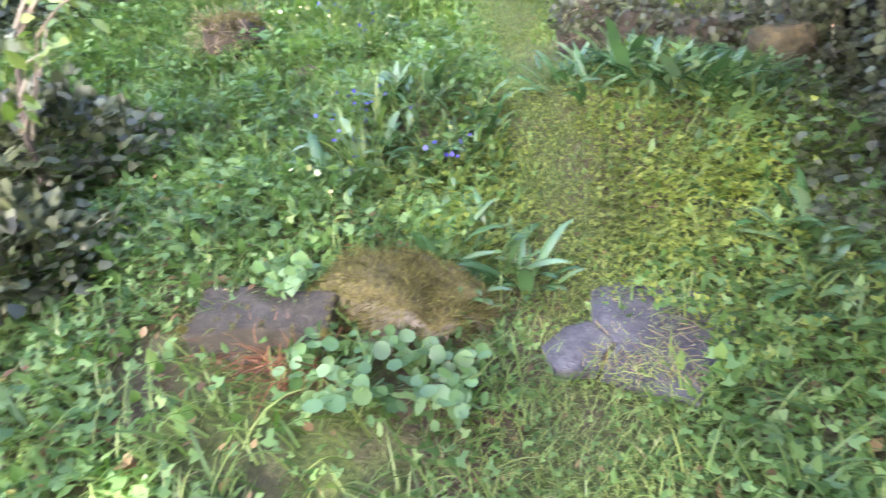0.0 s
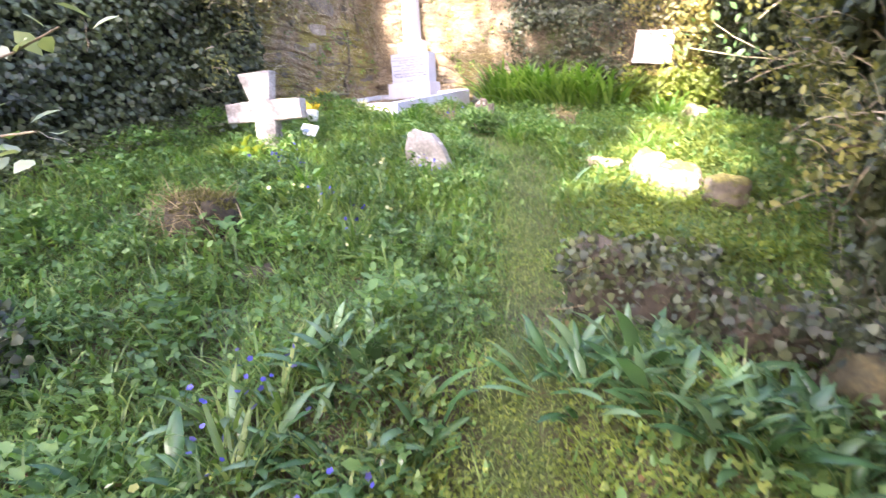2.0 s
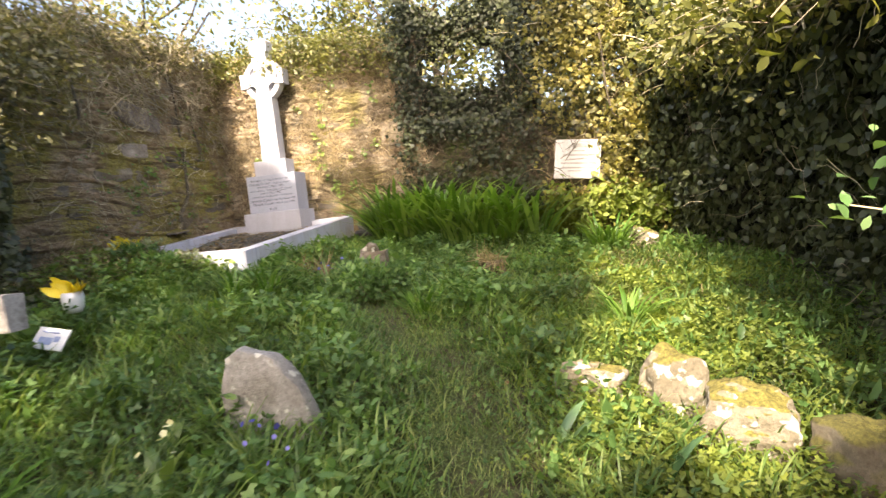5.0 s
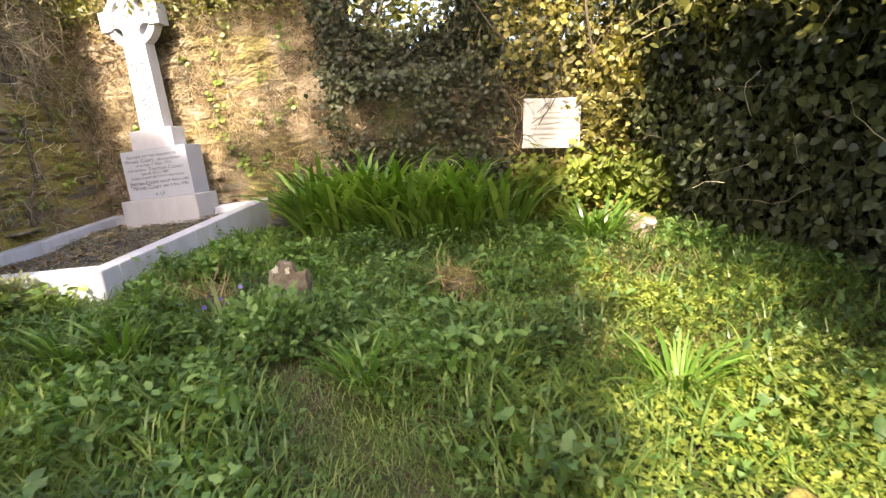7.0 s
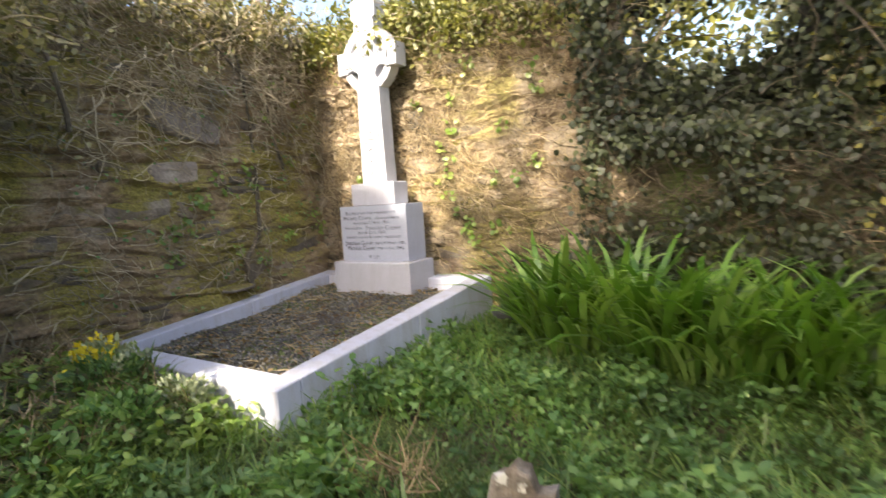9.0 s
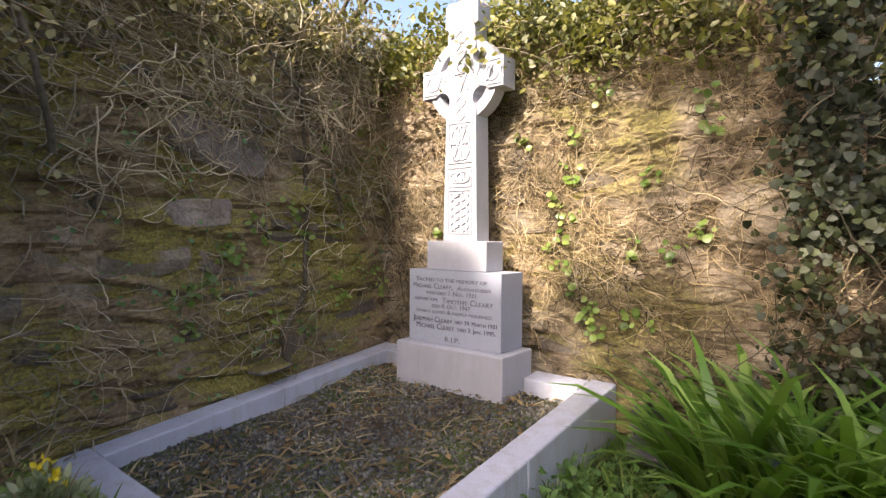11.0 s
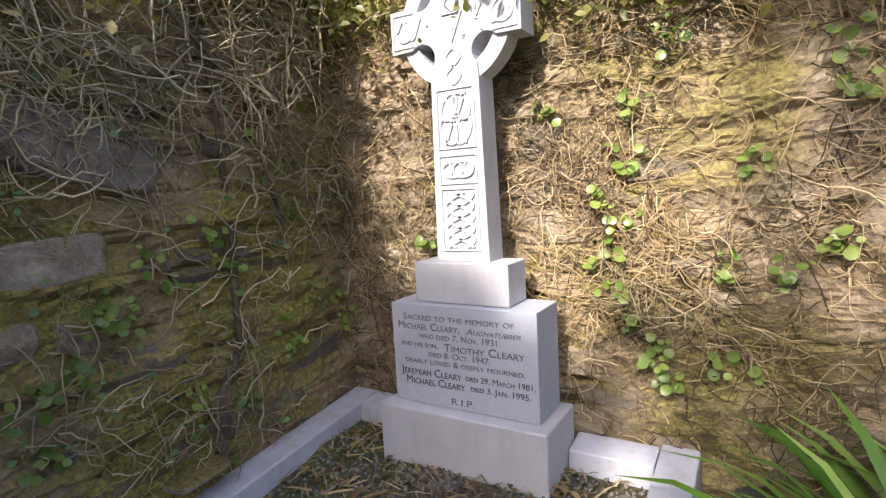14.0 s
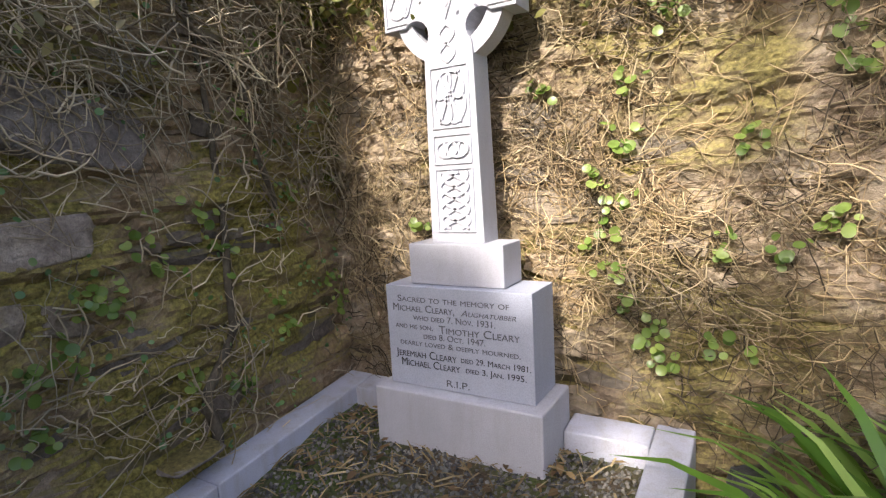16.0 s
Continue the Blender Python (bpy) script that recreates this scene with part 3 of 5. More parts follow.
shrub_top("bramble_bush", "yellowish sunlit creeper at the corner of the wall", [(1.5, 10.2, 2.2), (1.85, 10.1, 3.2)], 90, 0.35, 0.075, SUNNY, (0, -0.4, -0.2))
shrub_top("overhanging_bush", "leafy bush hanging over the hedge", [(2.85, 4.2, 3.2), (2.75, 9.6, 3.5)], 330, 0.6, 0.06, SHRUB, (-0.5, 0, 0.1))
shrub_top("overhanging_bush", "straggling tan and green bush above the dark hedge", [(2.5, 5.6, 2.75), (2.0, 9.6, 3.1)], 260, 0.7, 0.06, SHRUB, (-0.4, -0.2, 0.5))
shrub_top("pale_shrub", "tan and green shrub growing out of the dark hedge", [(2.62, 4.7, 1.3), (2.5, 6.3, 2.6)], 80, 0.36, 0.042, SHRUB, (-0.7, -0.3, 0.2))
shrub_top("yellow_climber", "woody climber with yellow-green leaves on the ivy hedge", [(-2.62, 5.9, 2.2), (-2.75, 6.3, 3.9)], 22, 0.35, 0.05, SHRUB, (0.6, -0.2, -0.3))
shrub_top("hedge_bush", "drab straggling bush bulging from the ivy hedge", [(-2.7, 6.2, 2.9), (-3.3, 7.6, 3.7)], 240, 0.6, 0.05, DRAB, (0.5, -0.2, 0.1))


def shade_tree(x0, x1, top, low, n, gaps, label, boughs=()):
    """An added, unseen tree south of the churchyard that casts shade; its crown is a ragged mass of leaves."""
    ob = thing("tree", label, "tree")
    cx, y = (x0 + x1) / 2, -6.0
    bm = bmesh.new()
    bmesh.ops.create_cone(bm, cap_ends=True, segments=12, radius1=0.32, radius2=0.12, depth=top * 0.7)
    for v in bm.verts:
        v.co += Vector((cx + 0.1 * math.sin(v.co.z), y, top * 0.35 - 0.8))
    part("trunk", bm, BARK, ob, "", True)
    limbs = []
    for k in range(9):
        z = rng.uniform(top * 0.3, top * 0.65)
        end = np.array([rng.uniform(x0, x1), y + rng.normal(0, 0.8), min(z + rng.uniform(1, 3.5), top)])
        a = np.array([cx, y, z])
        t = np.linspace(0, 1, 6)[:, None]
        limbs.append(a * (1 - t) + end * t + np.array([0, 0, 0.5]) * np.sin(t * 3.1))
    for limb in limbs:
        part("limb", tube_mesh("limb", BARK, [limb], [0.08], 6), None, ob)
    x, z, deep = rng.uniform(x0 - 0.1, x1 + 0.1, n), rng.uniform(low, top + 0.6, n), rng.normal(0, 0.7, n)
    edge = 0.12 * smooth_field(z, z, 2.0 + cx, 1.5)
    ok = (x > x0 + edge) & (x < x1 + edge) & (z < top + 0.35 * smooth_field(x, x, cx, 2.2))
    for gx, gz, rx, rz, p in gaps:
        d = np.hypot((x - gx) / rx, (z - gz) / rz) + 0.25 * smooth_field(x, z, 9.0, 3.0)
        ok &= (d > 1) | (rng.uniform(0, 1, n) < p)
    x, z, deep = x[ok], z[ok], deep[ok]
    for bx, bz, rx, rz, count in boughs:
        x, z = np.concatenate([x, bx + rx * rng.uniform(-1, 1, count)]), np.concatenate([z, bz + rz * rng.uniform(-1, 1, count)])
        deep = np.concatenate([deep, rng.normal(0, 0.7, count)])
    p = np.stack([x, y + deep, z - 0.8 * deep], 1)
    part("crown", leaf_mesh("crown", CROWN, OVAL, p, rng.normal(0, 1, (len(x), 3)), rng.normal(0, 1, (len(x), 3)) + np.array([0, -0.7, 0.5]), 0.26 * rng.uniform(0.7, 1.3, len(x)), 1.7), None, ob)["kind"] = "stuff"
    return ob


# Added out of view: crown edges, gaps and boughs shape the sun patches.
shade_tree(-4.4, -1.0, 15.45, 6.2, 9500, [(-1.85, 10.9, 0.5, 0.75, 0.1), (-2.6, 13.1, 0.5, 0.42, 0.03), (-2.8, 14.7, 0.9, 0.5, 0.6), (-2.3, 15.25, 0.45, 0.55, 0.3), (-3.4, 12.4, 0.25, 0.2, 0.2), (-3.2, 12.85, 0.45, 0.65, 0.06)], "unseen tall tree added to shade the grave and hedge")
shade_tree(-1.0, 0.6, 17.0, 6.2, 6500, [], "unseen slender tree added to shade the thicket", [(-1.62, 16.4, 0.55, 0.9, 95)])
shade_tree(0.6, 1.95, 10.5, 6.2, 2600, [], "unseen low tree added to shade the near end of the sunlit strip")
shade_tree(1.98, 4.4, 13.7, 6.2, 5000, [], "unseen broad tree added to shade the east hedge")


def far_tree(x, y, height, spread, n, label):
    """A thin-leaved tree behind the wall, with the sky showing through."""
    ob = thing("tree", label, "tree")
    base = float(ground_z(x, y))
    lines, radii = [np.array([[x, y, base - 0.1], [x + 0.1, y, base + height * 0.4], [x - 0.05, y, base + height * 0.75]])], [0.09]
    p = []
    for k in range(46):
        z = base + height * rng.uniform(0.25, 0.75)
        a = rng.uniform(0, 6.28)
        ln = spread * rng.uniform(0.5, 1.1)
        t = np.linspace(0, 1, 6)[:, None]
        line = np.array([x, y, z]) + np.array([math.cos(a) * ln, math.sin(a) * ln * 0.5, rng.uniform(0.2, 0.9) * ln]) * t + rng.normal(0, 0.05, (6, 3)) * t
        lines.append(line)
        radii.append(rng.uniform(0.012, 0.03))
        p += [q + rng.normal(0, 0.2, 3) for q in line[1:] for _ in range(n // 230)]
    part("trunk", tube_mesh("trunk", BARK, lines[:1], radii[:1], 8), None, ob)
    for limb, radius in zip(lines[1:], radii[1:]):
        part("limb", tube_mesh("limb", BARK, [limb], [radius], 4), None, ob)
    p = np.array(p)
    part("crown", leaf_mesh("crown", SHRUB, OVAL, p, rng.normal(0, 1, p.shape), rng.normal(0, 0.8, p.shape) + np.array([0, -0.5, 0.5]), 0.085 * rng.uniform(0.6, 1.4, len(p)), 1.3), None, ob)["kind"] = "stuff"


for x, y, h, s, n in [(-3.0, 12.2, 4.2, 1.6, 4600), (-1.1, 12.0, 4.6, 1.6, 4600), (0.9, 12.0, 4.6, 1.6, 4200), (2.7, 11.6, 4.6, 1.6, 4200), (-4.9, 10.2, 4.2, 1.5, 4200), (-4.8, 7.6, 3.8, 1.4, 3200), (-4.6, 4.6, 3.9, 1.5, 3600)]:
    far_tree(x, y, h, s, n, "thin-leaved tree behind the boundary wall against the sky")

# ---- dead ivy stems on the walls ----


def wall_stems(name, label, mat, n, lay, u_range, h_range, length, radius, lift):
    lines, radii = [], []
    for k in range(n):
        u, h = rng.uniform(*u_range), rng.uniform(*h_range)
        if smooth_field(u, h, 4.0, 2.4) < -0.12 and rng.uniform() < 0.7:
            continue
        a = rng.normal(-0.35, 0.9) if rng.uniform() < 0.7 else rng.uniform(0, 6.3)
        m = rng.integers(5, 9)
        st = length * rng.uniform(0.3, 1.4) / m
        pts = []
        d = rng.uniform(*lift)
        for i in range(m):
            pts.append(lay(u, h, d))
            u, h = u + st * math.cos(a), h + st * math.sin(a)
            a += rng.normal(0, 0.45)
            d = float(np.clip(d + rng.normal(0, 0.008), lift[0], lift[1] * 1.4))
        lines.append(np.array(pts))
        radii.append(radius * rng.uniform(0.5, 1.5))
    return stuff(name, tube_mesh(name, mat, lines, radii), label, "stems")


def lay_north(u, h, d):
    return (u, NORTH - 0.03 - d, h)


def lay_west(u, h, d):
    return (WEST + 0.03 + d, u, h)


wall_stems("dead_ivy_stems", "dense tangle of dry straw-coloured ivy stems on the wall", STEM, 5200, lay_north, (-3.7, -0.85), (2.45, 4.15), 0.30, 0.0027, (0.0, 0.06))
wall_stems("dead_ivy_stems", "sparse dry ivy stems low on the wall", STEM, 620, lay_north, (-3.6, -0.8), (1.95, 2.6), 0.30, 0.003, (0.0, 0.03))
wall_stems("dead_ivy_stems", "grey dry ivy stems on the shaded wall", STEM_GREY, 650, lay_west, (7.5, 10.2), (2.1, 4.15), 0.28, 0.0036, (0.03, 0.09))
wall_stems("dead_ivy_stems", "dense grey ivy stems high on the shaded wall", STEM_GREY, 1150, lay_west, (7.3, 10.2), (3.1, 4.2), 0.42, 0.0042, (0.03, 0.11))
wall_stems("dead_ivy_stems", "pale bare stems hanging from the top of the shaded wall", STEM_GREY, 420, lay_west, (7.2, 10.0), (3.5, 4.45), 0.55, 0.0042, (0.1, 0.24))
# Stem colour is dark here to paint the thicket's shade.
wall_stems("bramble_stems", "long bramble stems hanging on the thicket, darkened to carry its shade", DARK_STEM, 150, lambda u, h, d: (u, 10.04 - d, h), (-1.0, 2.0), (2.3, 4.0), 0.7, 0.0035, (0.0, 0.08))
wall_stems("bramble_stems", "dry tan stems over the sunlit creeper", STEM, 420, lambda u, h, d: (u, 10.19 - 0.3 * d, h), (0.6, 1.95), (1.7, 4.3), 0.5, 0.0045, (0.0, 0.1))
wall_stems("hedge_stems", "pale bare twigs in front of the ivy hedge", STEM_GREY, 80, lambda u, h, d: (-2.72 - 0.85 * float(step(6.7, 7.55, u)) + d, u, h), (2.0, 8.0), (1.6, 3.9), 0.6, 0.0035, (0.0, 0.1))
wall_stems("hedge_stems", "pale bare twigs in front of the dark hedge", STEM_GREY, 220, lambda u, h, d: (float(east_face(np.array([u]), np.array([h]))[0, 0]) - 0.12 - d, u, h), (3.4, 9.5), (0.6, 3.4), 0.45, 0.0025, (0.0, 0.08))


# Dark stems paint the shade of the hollow.
wall_stems("dead_ivy_stems", "tangle of dry ivy stems darkened to carry the shade of the hollow", DARK_STEM, 900, lay_north, (-0.95, 0.7), (1.9, 3.0), 0.45, 0.0036, (0.02, 0.12))
wall_stems("dead_ivy_stems", "dry stems in the foot of the shaded wall", STEM_GREY, 260, lay_west, (7.4, 9.6), (1.75, 2.5), 0.4, 0.0035, (0.02, 0.12))
wall_stems("hedge_stems", "grey-brown twigs at the hedge foot", DARK_STEM, 420, lambda u, h, d: (float(east_face(np.array([u]), np.array([h]))[0, 0]) - 0.06 - d, u, h), (1.4, 4.6), (0.1, 1.6), 0.3, 0.0022, (0.0, 0.06))


wall_stems("dead_ivy_stems", "dark brown ivy stems among the dry ones on the wall", DARK_STEM, 2000, lay_north, (-3.7, -0.85), (2.0, 4.15), 0.32, 0.003, (0.0, 0.05))


def trunk_stem(name, label, pts, r):
    """A thick old ivy root climbing the wall."""
    pts = np.array(pts)
    t = np.linspace(0, len(pts) - 1, 24)
    fine = np.stack([np.interp(t, range(len(pts)), pts[:, k]) for k in range(3)], 1)
    fine += 0.012 * np.stack([np.sin(3 * t), np.sin(4.1 * t + 1), np.sin(2.2 * t + 2)], 1)
    tagged(new(name, tube_mesh(name, BARK, [fine], [r], 7)), label, "root")


trunk_stem("ivy_root", "old mossy ivy root climbing the slate wall", [(-3.66, 9.30, 2.0), (-3.65, 9.28, 2.25), (-3.66, 9.46, 2.5), (-3.66, 9.45, 2.9), (-3.66, 9.47, 3.4), (-3.66, 9.35, 4.0)], 0.026)
trunk_stem("ivy_root", "bent grey ivy root on the slate wall", [(-3.66, 9.75, 3.0), (-3.63, 9.68, 3.25), (-3.62, 9.6, 3.6), (-3.6, 9.2, 3.9), (-3.5, 8.8, 4.2)], 0.016)
trunk_stem("ivy_root", "pale twisted ivy root high on the wall", [(-3.5, 8.0, 3.2), (-3.45, 7.95, 3.6), (-3.5, 7.85, 3.9), (-3.4, 8.05, 4.3)], 0.017)
trunk_stem("ivy_root", "thin pale stem leaning across the thicket", [(0.35, 10.0, 3.6), (0.55, 9.95, 3.3), (0.75, 9.95, 3.05)], 0.009)
trunk_stem("ivy_root", "leaning woody stem on the sunlit wall", [(1.3, 10.0, 3.9), (1.35, 9.95, 3.2), (1.42, 9.98, 2.8), (1.62, 10.0, 2.6)], 0.014)
trunk_stem("ivy_root", "fallen pale stem arching beside the grave kerb", [(-1.62, 10.1, 1.95), (-1.6, 10.02, 2.08), (-1.5, 10.05, 2.16), (-1.3, 10.1, 2.17)], 0.014)

# ---- the grave ----


def kerb_top(y):
    return 1.815 + (y - 8.04) * 0.1


def beam_bm(x0, x1, y0, y1, height):
    bm = block_bm((x1 - x0, y1 - y0, height), ((x0 + x1) / 2, (y0 + y1) / 2, -height / 2), 0.012, 3)
    for v in bm.verts:
        v.co.z += kerb_top(v.co.y)
    return bm


def build_kerb():
    ob = thing("grave_kerb", "pale dressed stone kerb around a double grave", "kerb")
    part("front_kerb", beam_bm(-3.66, -1.83, 8.04, 8.19, 0.34), KERB_STONE, ob)
    part("side_kerb", beam_bm(-3.66, -3.50, 8.193, 9.18, 0.3), KERB_STONE, ob)
    part("side_kerb", beam_bm(-3.66, -3.50, 9.184, 10.215, 0.3), KERB_STONE, ob)
    part("side_kerb", beam_bm(-1.98, -1.83, 8.193, 9.2, 0.34), KERB_STONE, ob)
    part("side_kerb", beam_bm(-1.98, -1.83, 9.204, 10.215, 0.34), KERB_STONE, ob)
    part("back_kerb", beam_bm(-3.497, -3.16, 10.05, 10.21, 0.3), KERB_STONE, ob)
    part("back_kerb", beam_bm(-2.33, -1.983, 10.03, 10.19, 0.3), KERB_STONE, ob)


build_kerb()


def bed_z(y):
    return kerb_top(y) - 0.10 - 0.02 * np.sin(y * 5)


def build_bed():
    xs, ys = np.linspace(-3.5, -1.98, 40), np.linspace(8.19, 10.2, 50)
    gx, gy = np.meshgrid(xs, ys)
    gz = bed_z(gy) + 0.012 * smooth_field(gx, gy, 1.0, 6.0)
    w = len(xs)
    f = [(j * w + i, j * w + i + 1, (j + 1) * w + i + 1, (j + 1) * w + i) for j in range(len(ys) - 1) for i in range(w - 1)]
    bed = new("gravel_bed", mesh_from("gravel_bed", np.stack([gx, gy, gz], -1).reshape(-1, 3), f, SOIL, True))
    tagged(bed, "dark earth and grit filling the kerbed grave", "gravel", "", "structure")
    n = 9000
    x, y = rng.uniform(-3.49, -1.99, n), rng.uniform(8.2, 10.03, n)
    p = np.stack([x, y, bed_z(y) + 0.012 * smooth_field(x, y, 1.0, 6.0) + rng.uniform(-0.003, 0.006, n)], 1)
    chip = ([(-0.5, 0, 0), (0.4, -0.1, 0.1), (0.1, 0.6, -0.1), (0, 0.2, 0.55), (0.05, 0.15, -0.5)], [(0, 1, 3), (1, 2, 3), (2, 0, 3), (1, 0, 4), (2, 1, 4), (0, 2, 4)])
    stuff("grave_chippings", leaf_mesh("grave_chippings", CHIP, chip, p, rng.normal(0, 1, (n, 3)), rng.normal(0, 1, (n, 3)), rng.uniform(0.012, 0.030, n)), "dark grey grave chippings strewn over the plot", "gravel")
    n = 950
    x = rng.uniform(-3.47, -2.0, n)
    y = 8.22 + 1.85 * rng.uniform(0, 1, n) ** 0.9
    p = np.stack([x, y, bed_z(y) + rng.uniform(0.008, 0.03, n)], 1)
    flat = rng.normal(0, 1, (n, 3)) * np.array([1, 1, 0.12])
    straw = ([(-0.02, 0, 0), (0.02, 0, 0), (-0.02, 0.5, 0.06), (0.02, 0.5, 0.06), (0, 1, 0)], [(0, 1, 3, 2), (2, 3, 4)])
    stuff("dry_twigs", leaf_mesh("dry_twigs", STRAW, straw, p, flat, rng.normal(0, 0.3, (n, 3)) + np.array([0, 0, 1.0]), rng.uniform(0.05, 0.16, n), 1.6), "dry twigs and straw lying on the grave", "litter")
    n = 330
    x, y = rng.uniform(-3.45, -2.0, n), rng.uniform(8.25, 10.1, n)
    p = np.stack([x, y, bed_z(y) + rng.uniform(0.015, 0.03, n)], 1)
    stuff("fallen_leaves", leaf_mesh("fallen_leaves", LITTER, OVAL, p, rng.normal(0, 1, (n, 3)) * np.array([1, 1, 0.2]), rng.normal(0, 0.35, (n, 3)) + np.array([0, 0, 1.0]), rng.uniform(0.03, 0.06, n), 1.3), "brown and yellow fallen leaves on the grave", "litter")


build_bed()


def arc(cx, cz, r, a0, a1, n):
    return [(cx + r * math.cos(radians(a0 + (a1 - a0) * i / n)), cz + r * math.sin(radians(a0 + (a1 - a0) * i / n))) for i in range(n + 1)]


def ribbon_bm(line, y, width, height, closed=False):
    """A raised carved band along a line in x and z on a face that looks to -y."""
    bm = bmesh.new()
    pts = [Vector((p[0], p[1])) for p in line]
    rows, n = [], len(pts)
    for i, p in enumerate(pts):
        a = pts[(i - 1) % n] if closed or i > 0 else p
        b = pts[(i + 1) % n] if closed or i < n - 1 else p
        t = (b - a).normalized()
        s = Vector((-t.y, t.x)) * width / 2
        rows.append([bm.verts.new((p.x + s.x * k, y - height * h, p.y + s.y * k)) for k, h in ((-1, -0.1), (-0.75, 1.0), (0.75, 1.0), (1, -0.1))])
    for i in range(n if closed else n - 1):
        a, b = rows[i], rows[(i + 1) % n]
        for k in range(3):
            bm.faces.new((a[k], b[k], b[k + 1], a[k + 1]))
    bmesh.ops.recalc_face_normals(bm, faces=bm.faces)
    return bm


def plait(cx, z0, z1, amp, turns, phase, n=60):
    return [(cx + amp * math.sin(2 * math.pi * turns * i / n + phase), z0 + (z1 - z0) * i / n) for i in range(n + 1)]


def text_mesh(body, width, height, shear=0.0):
    """Raised lettering as a mesh, fitted to a width and a height of capitals; lower case gives small capitals."""
    cu = bpy.data.curves.new("lettering", "FONT")
    cu.body, cu.align_x, cu.extrude, cu.shear = body, "CENTER", 0.02, shear
    cu.small_caps_scale = 0.74
    for c in cu.body_format:
        c.use_small_caps = True
    tmp = bpy.data.objects.new("lettering", cu)
    scene.collection.objects.link(tmp)
    bpy.context.view_layer.update()
    me = bpy.data.meshes.new_from_object(tmp.evaluated_get(bpy.context.evaluated_depsgraph_get()))
    bpy.data.objects.remove(tmp)
    co = np.array([v.co for v in me.vertices])
    lo, hi = co.min(0), co.max(0)
    for v in me.vertices:
        x, y, z = v.co
        v.co = ((x - (lo[0] + hi[0]) / 2) / (hi[0] - lo[0]) * width, -0.0012 if z > 0 else 0.001, y / 0.7 * height)
    me.name = "lettering"
    return me


def build_monument():
    cx = -2.745
    ob = thing("celtic_cross_monument", "tall pale stone ringed cross with carved knotwork on stepped base", "monument")
    part("base", block_bm((0.82, 0.345, 0.32), (cx, 9.972, 2.015), 0.012, 3), LIMESTONE, ob)
    die = part("die", block_bm((0.714, 0.245, 0.466), (cx, 9.992, 2.411), 0.004, 2), DIE_STONE, ob, "smooth grey block with an inscription")
    part("cap", block_bm((0.465, 0.19, 0.184), (cx - 0.01, 10.005, 2.738), 0.008, 3), LIMESTONE, ob)
    # the cross: shaft, arms and head in one outline, with round armpits
    xo, zc, y0, y1 = cx - 0.012, 3.852, 9.955, 10.095
    hw, ah, span = 0.112, 0.088, 0.312
    right = [(0.131, 2.83 - zc), (hw + 0.004, -0.24)]
    r, qx, qz = 0.066, 0.155, 0.135
    right += [(qx + r * math.cos(radians(a)), -(qz + r * math.sin(radians(a)))) for a in np.linspace(133, 317, 11)]
    right += [(span, -ah - 0.004), (span, ah + 0.004)]
    right += [(qx + r * math.cos(radians(a)), qz + r * math.sin(radians(a))) for a in np.linspace(317, 133, 11)]
    right += [(hw - 0.008, 0.28), (hw - 0.012, 0.315), (0.125, 0.335), (0.125, 0.46), (0.105, 0.485)]
    outline = [(xo + x, zc + z) for x, z in right] + [(xo - x, zc + z) for x, z in reversed(right)]
    cross = part("cross", prism_bm(outline, y0, y1, 0.005), LIMESTONE, ob)
    ring = bmesh.new()
    rows = []
    n = 72
    for i in range(n):
        a = 2 * math.pi * i / n
        c, s = math.cos(a), math.sin(a)
        rows.append([ring.verts.new((xo + rr * c, yy, zc + rr * s)) for rr, yy in ((0.198, y0 + 0.018), (0.265, y0 + 0.018), (0.265, y1 - 0.018), (0.198, y1 - 0.018))])
    for i in range(n):
        a, b = rows[i], rows[(i + 1) % n]
        for k in range(4):
            ring.faces.new((a[k], a[(k + 1) % 4], b[(k + 1) % 4], b[k]))
    bmesh.ops.recalc_face_normals(ring, faces=ring.faces)
    part("ring", ring, LIMESTONE, ob)
    # carved panels and bands
    def frame_band(x0, x1, z0, z1):
        part("moulding", ribbon_bm([(x0, z0), (x1, z0), (x1, z1), (x0, z1)], y0, 0.012, 0.007, True), LIMESTONE, cross)

    def knot(line, height, closed=False, width=0.015):
        part("knot_band", ribbon_bm(line, y0, width, height, closed), LIMESTONE, cross)

    def loop(cx, cz, rx, rz, lean):
        c, s = math.cos(radians(lean)), math.sin(radians(lean))
        e = [(rx * math.cos(k * math.pi / 14), rz * math.sin(k * math.pi / 14)) for k in range(28)]
        return [(cx + u * c - v * s, cz + u * s + v * c) for u, v in e]

    for z0, z1 in ((2.88, 3.15), (3.175, 3.295), (3.325, 3.575)):
        frame_band(xo - 0.09, xo + 0.09, z0, z1)
    for k in range(4):
        knot(plait(xo, 2.893, 3.137, 0.068, 1.25, k * math.pi / 2 + 0.4), 0.009 + 0.0015 * (k % 2))
    for sx in (-1, 1):
        knot(loop(xo + sx * 0.026, 3.235, 0.05, 0.034, 0), 0.009 + 0.001 * sx, True, 0.013)
        knot(arc(xo + sx * 0.07, 3.235, 0.04, 90 + 30 * sx, 270 - 30 * sx, 12) if sx > 0 else arc(xo - 0.07, 3.235, 0.04, -60, 60, 12), 0.007, False, 0.011)
        knot(loop(xo + sx * 0.03, 3.50, 0.034, 0.058, sx * 24), 0.009 + 0.001 * sx, True, 0.014)
        knot(loop(xo + sx * 0.034, 3.40, 0.036, 0.06, -sx * 24), 0.009 - 0.001 * sx, True, 0.014)
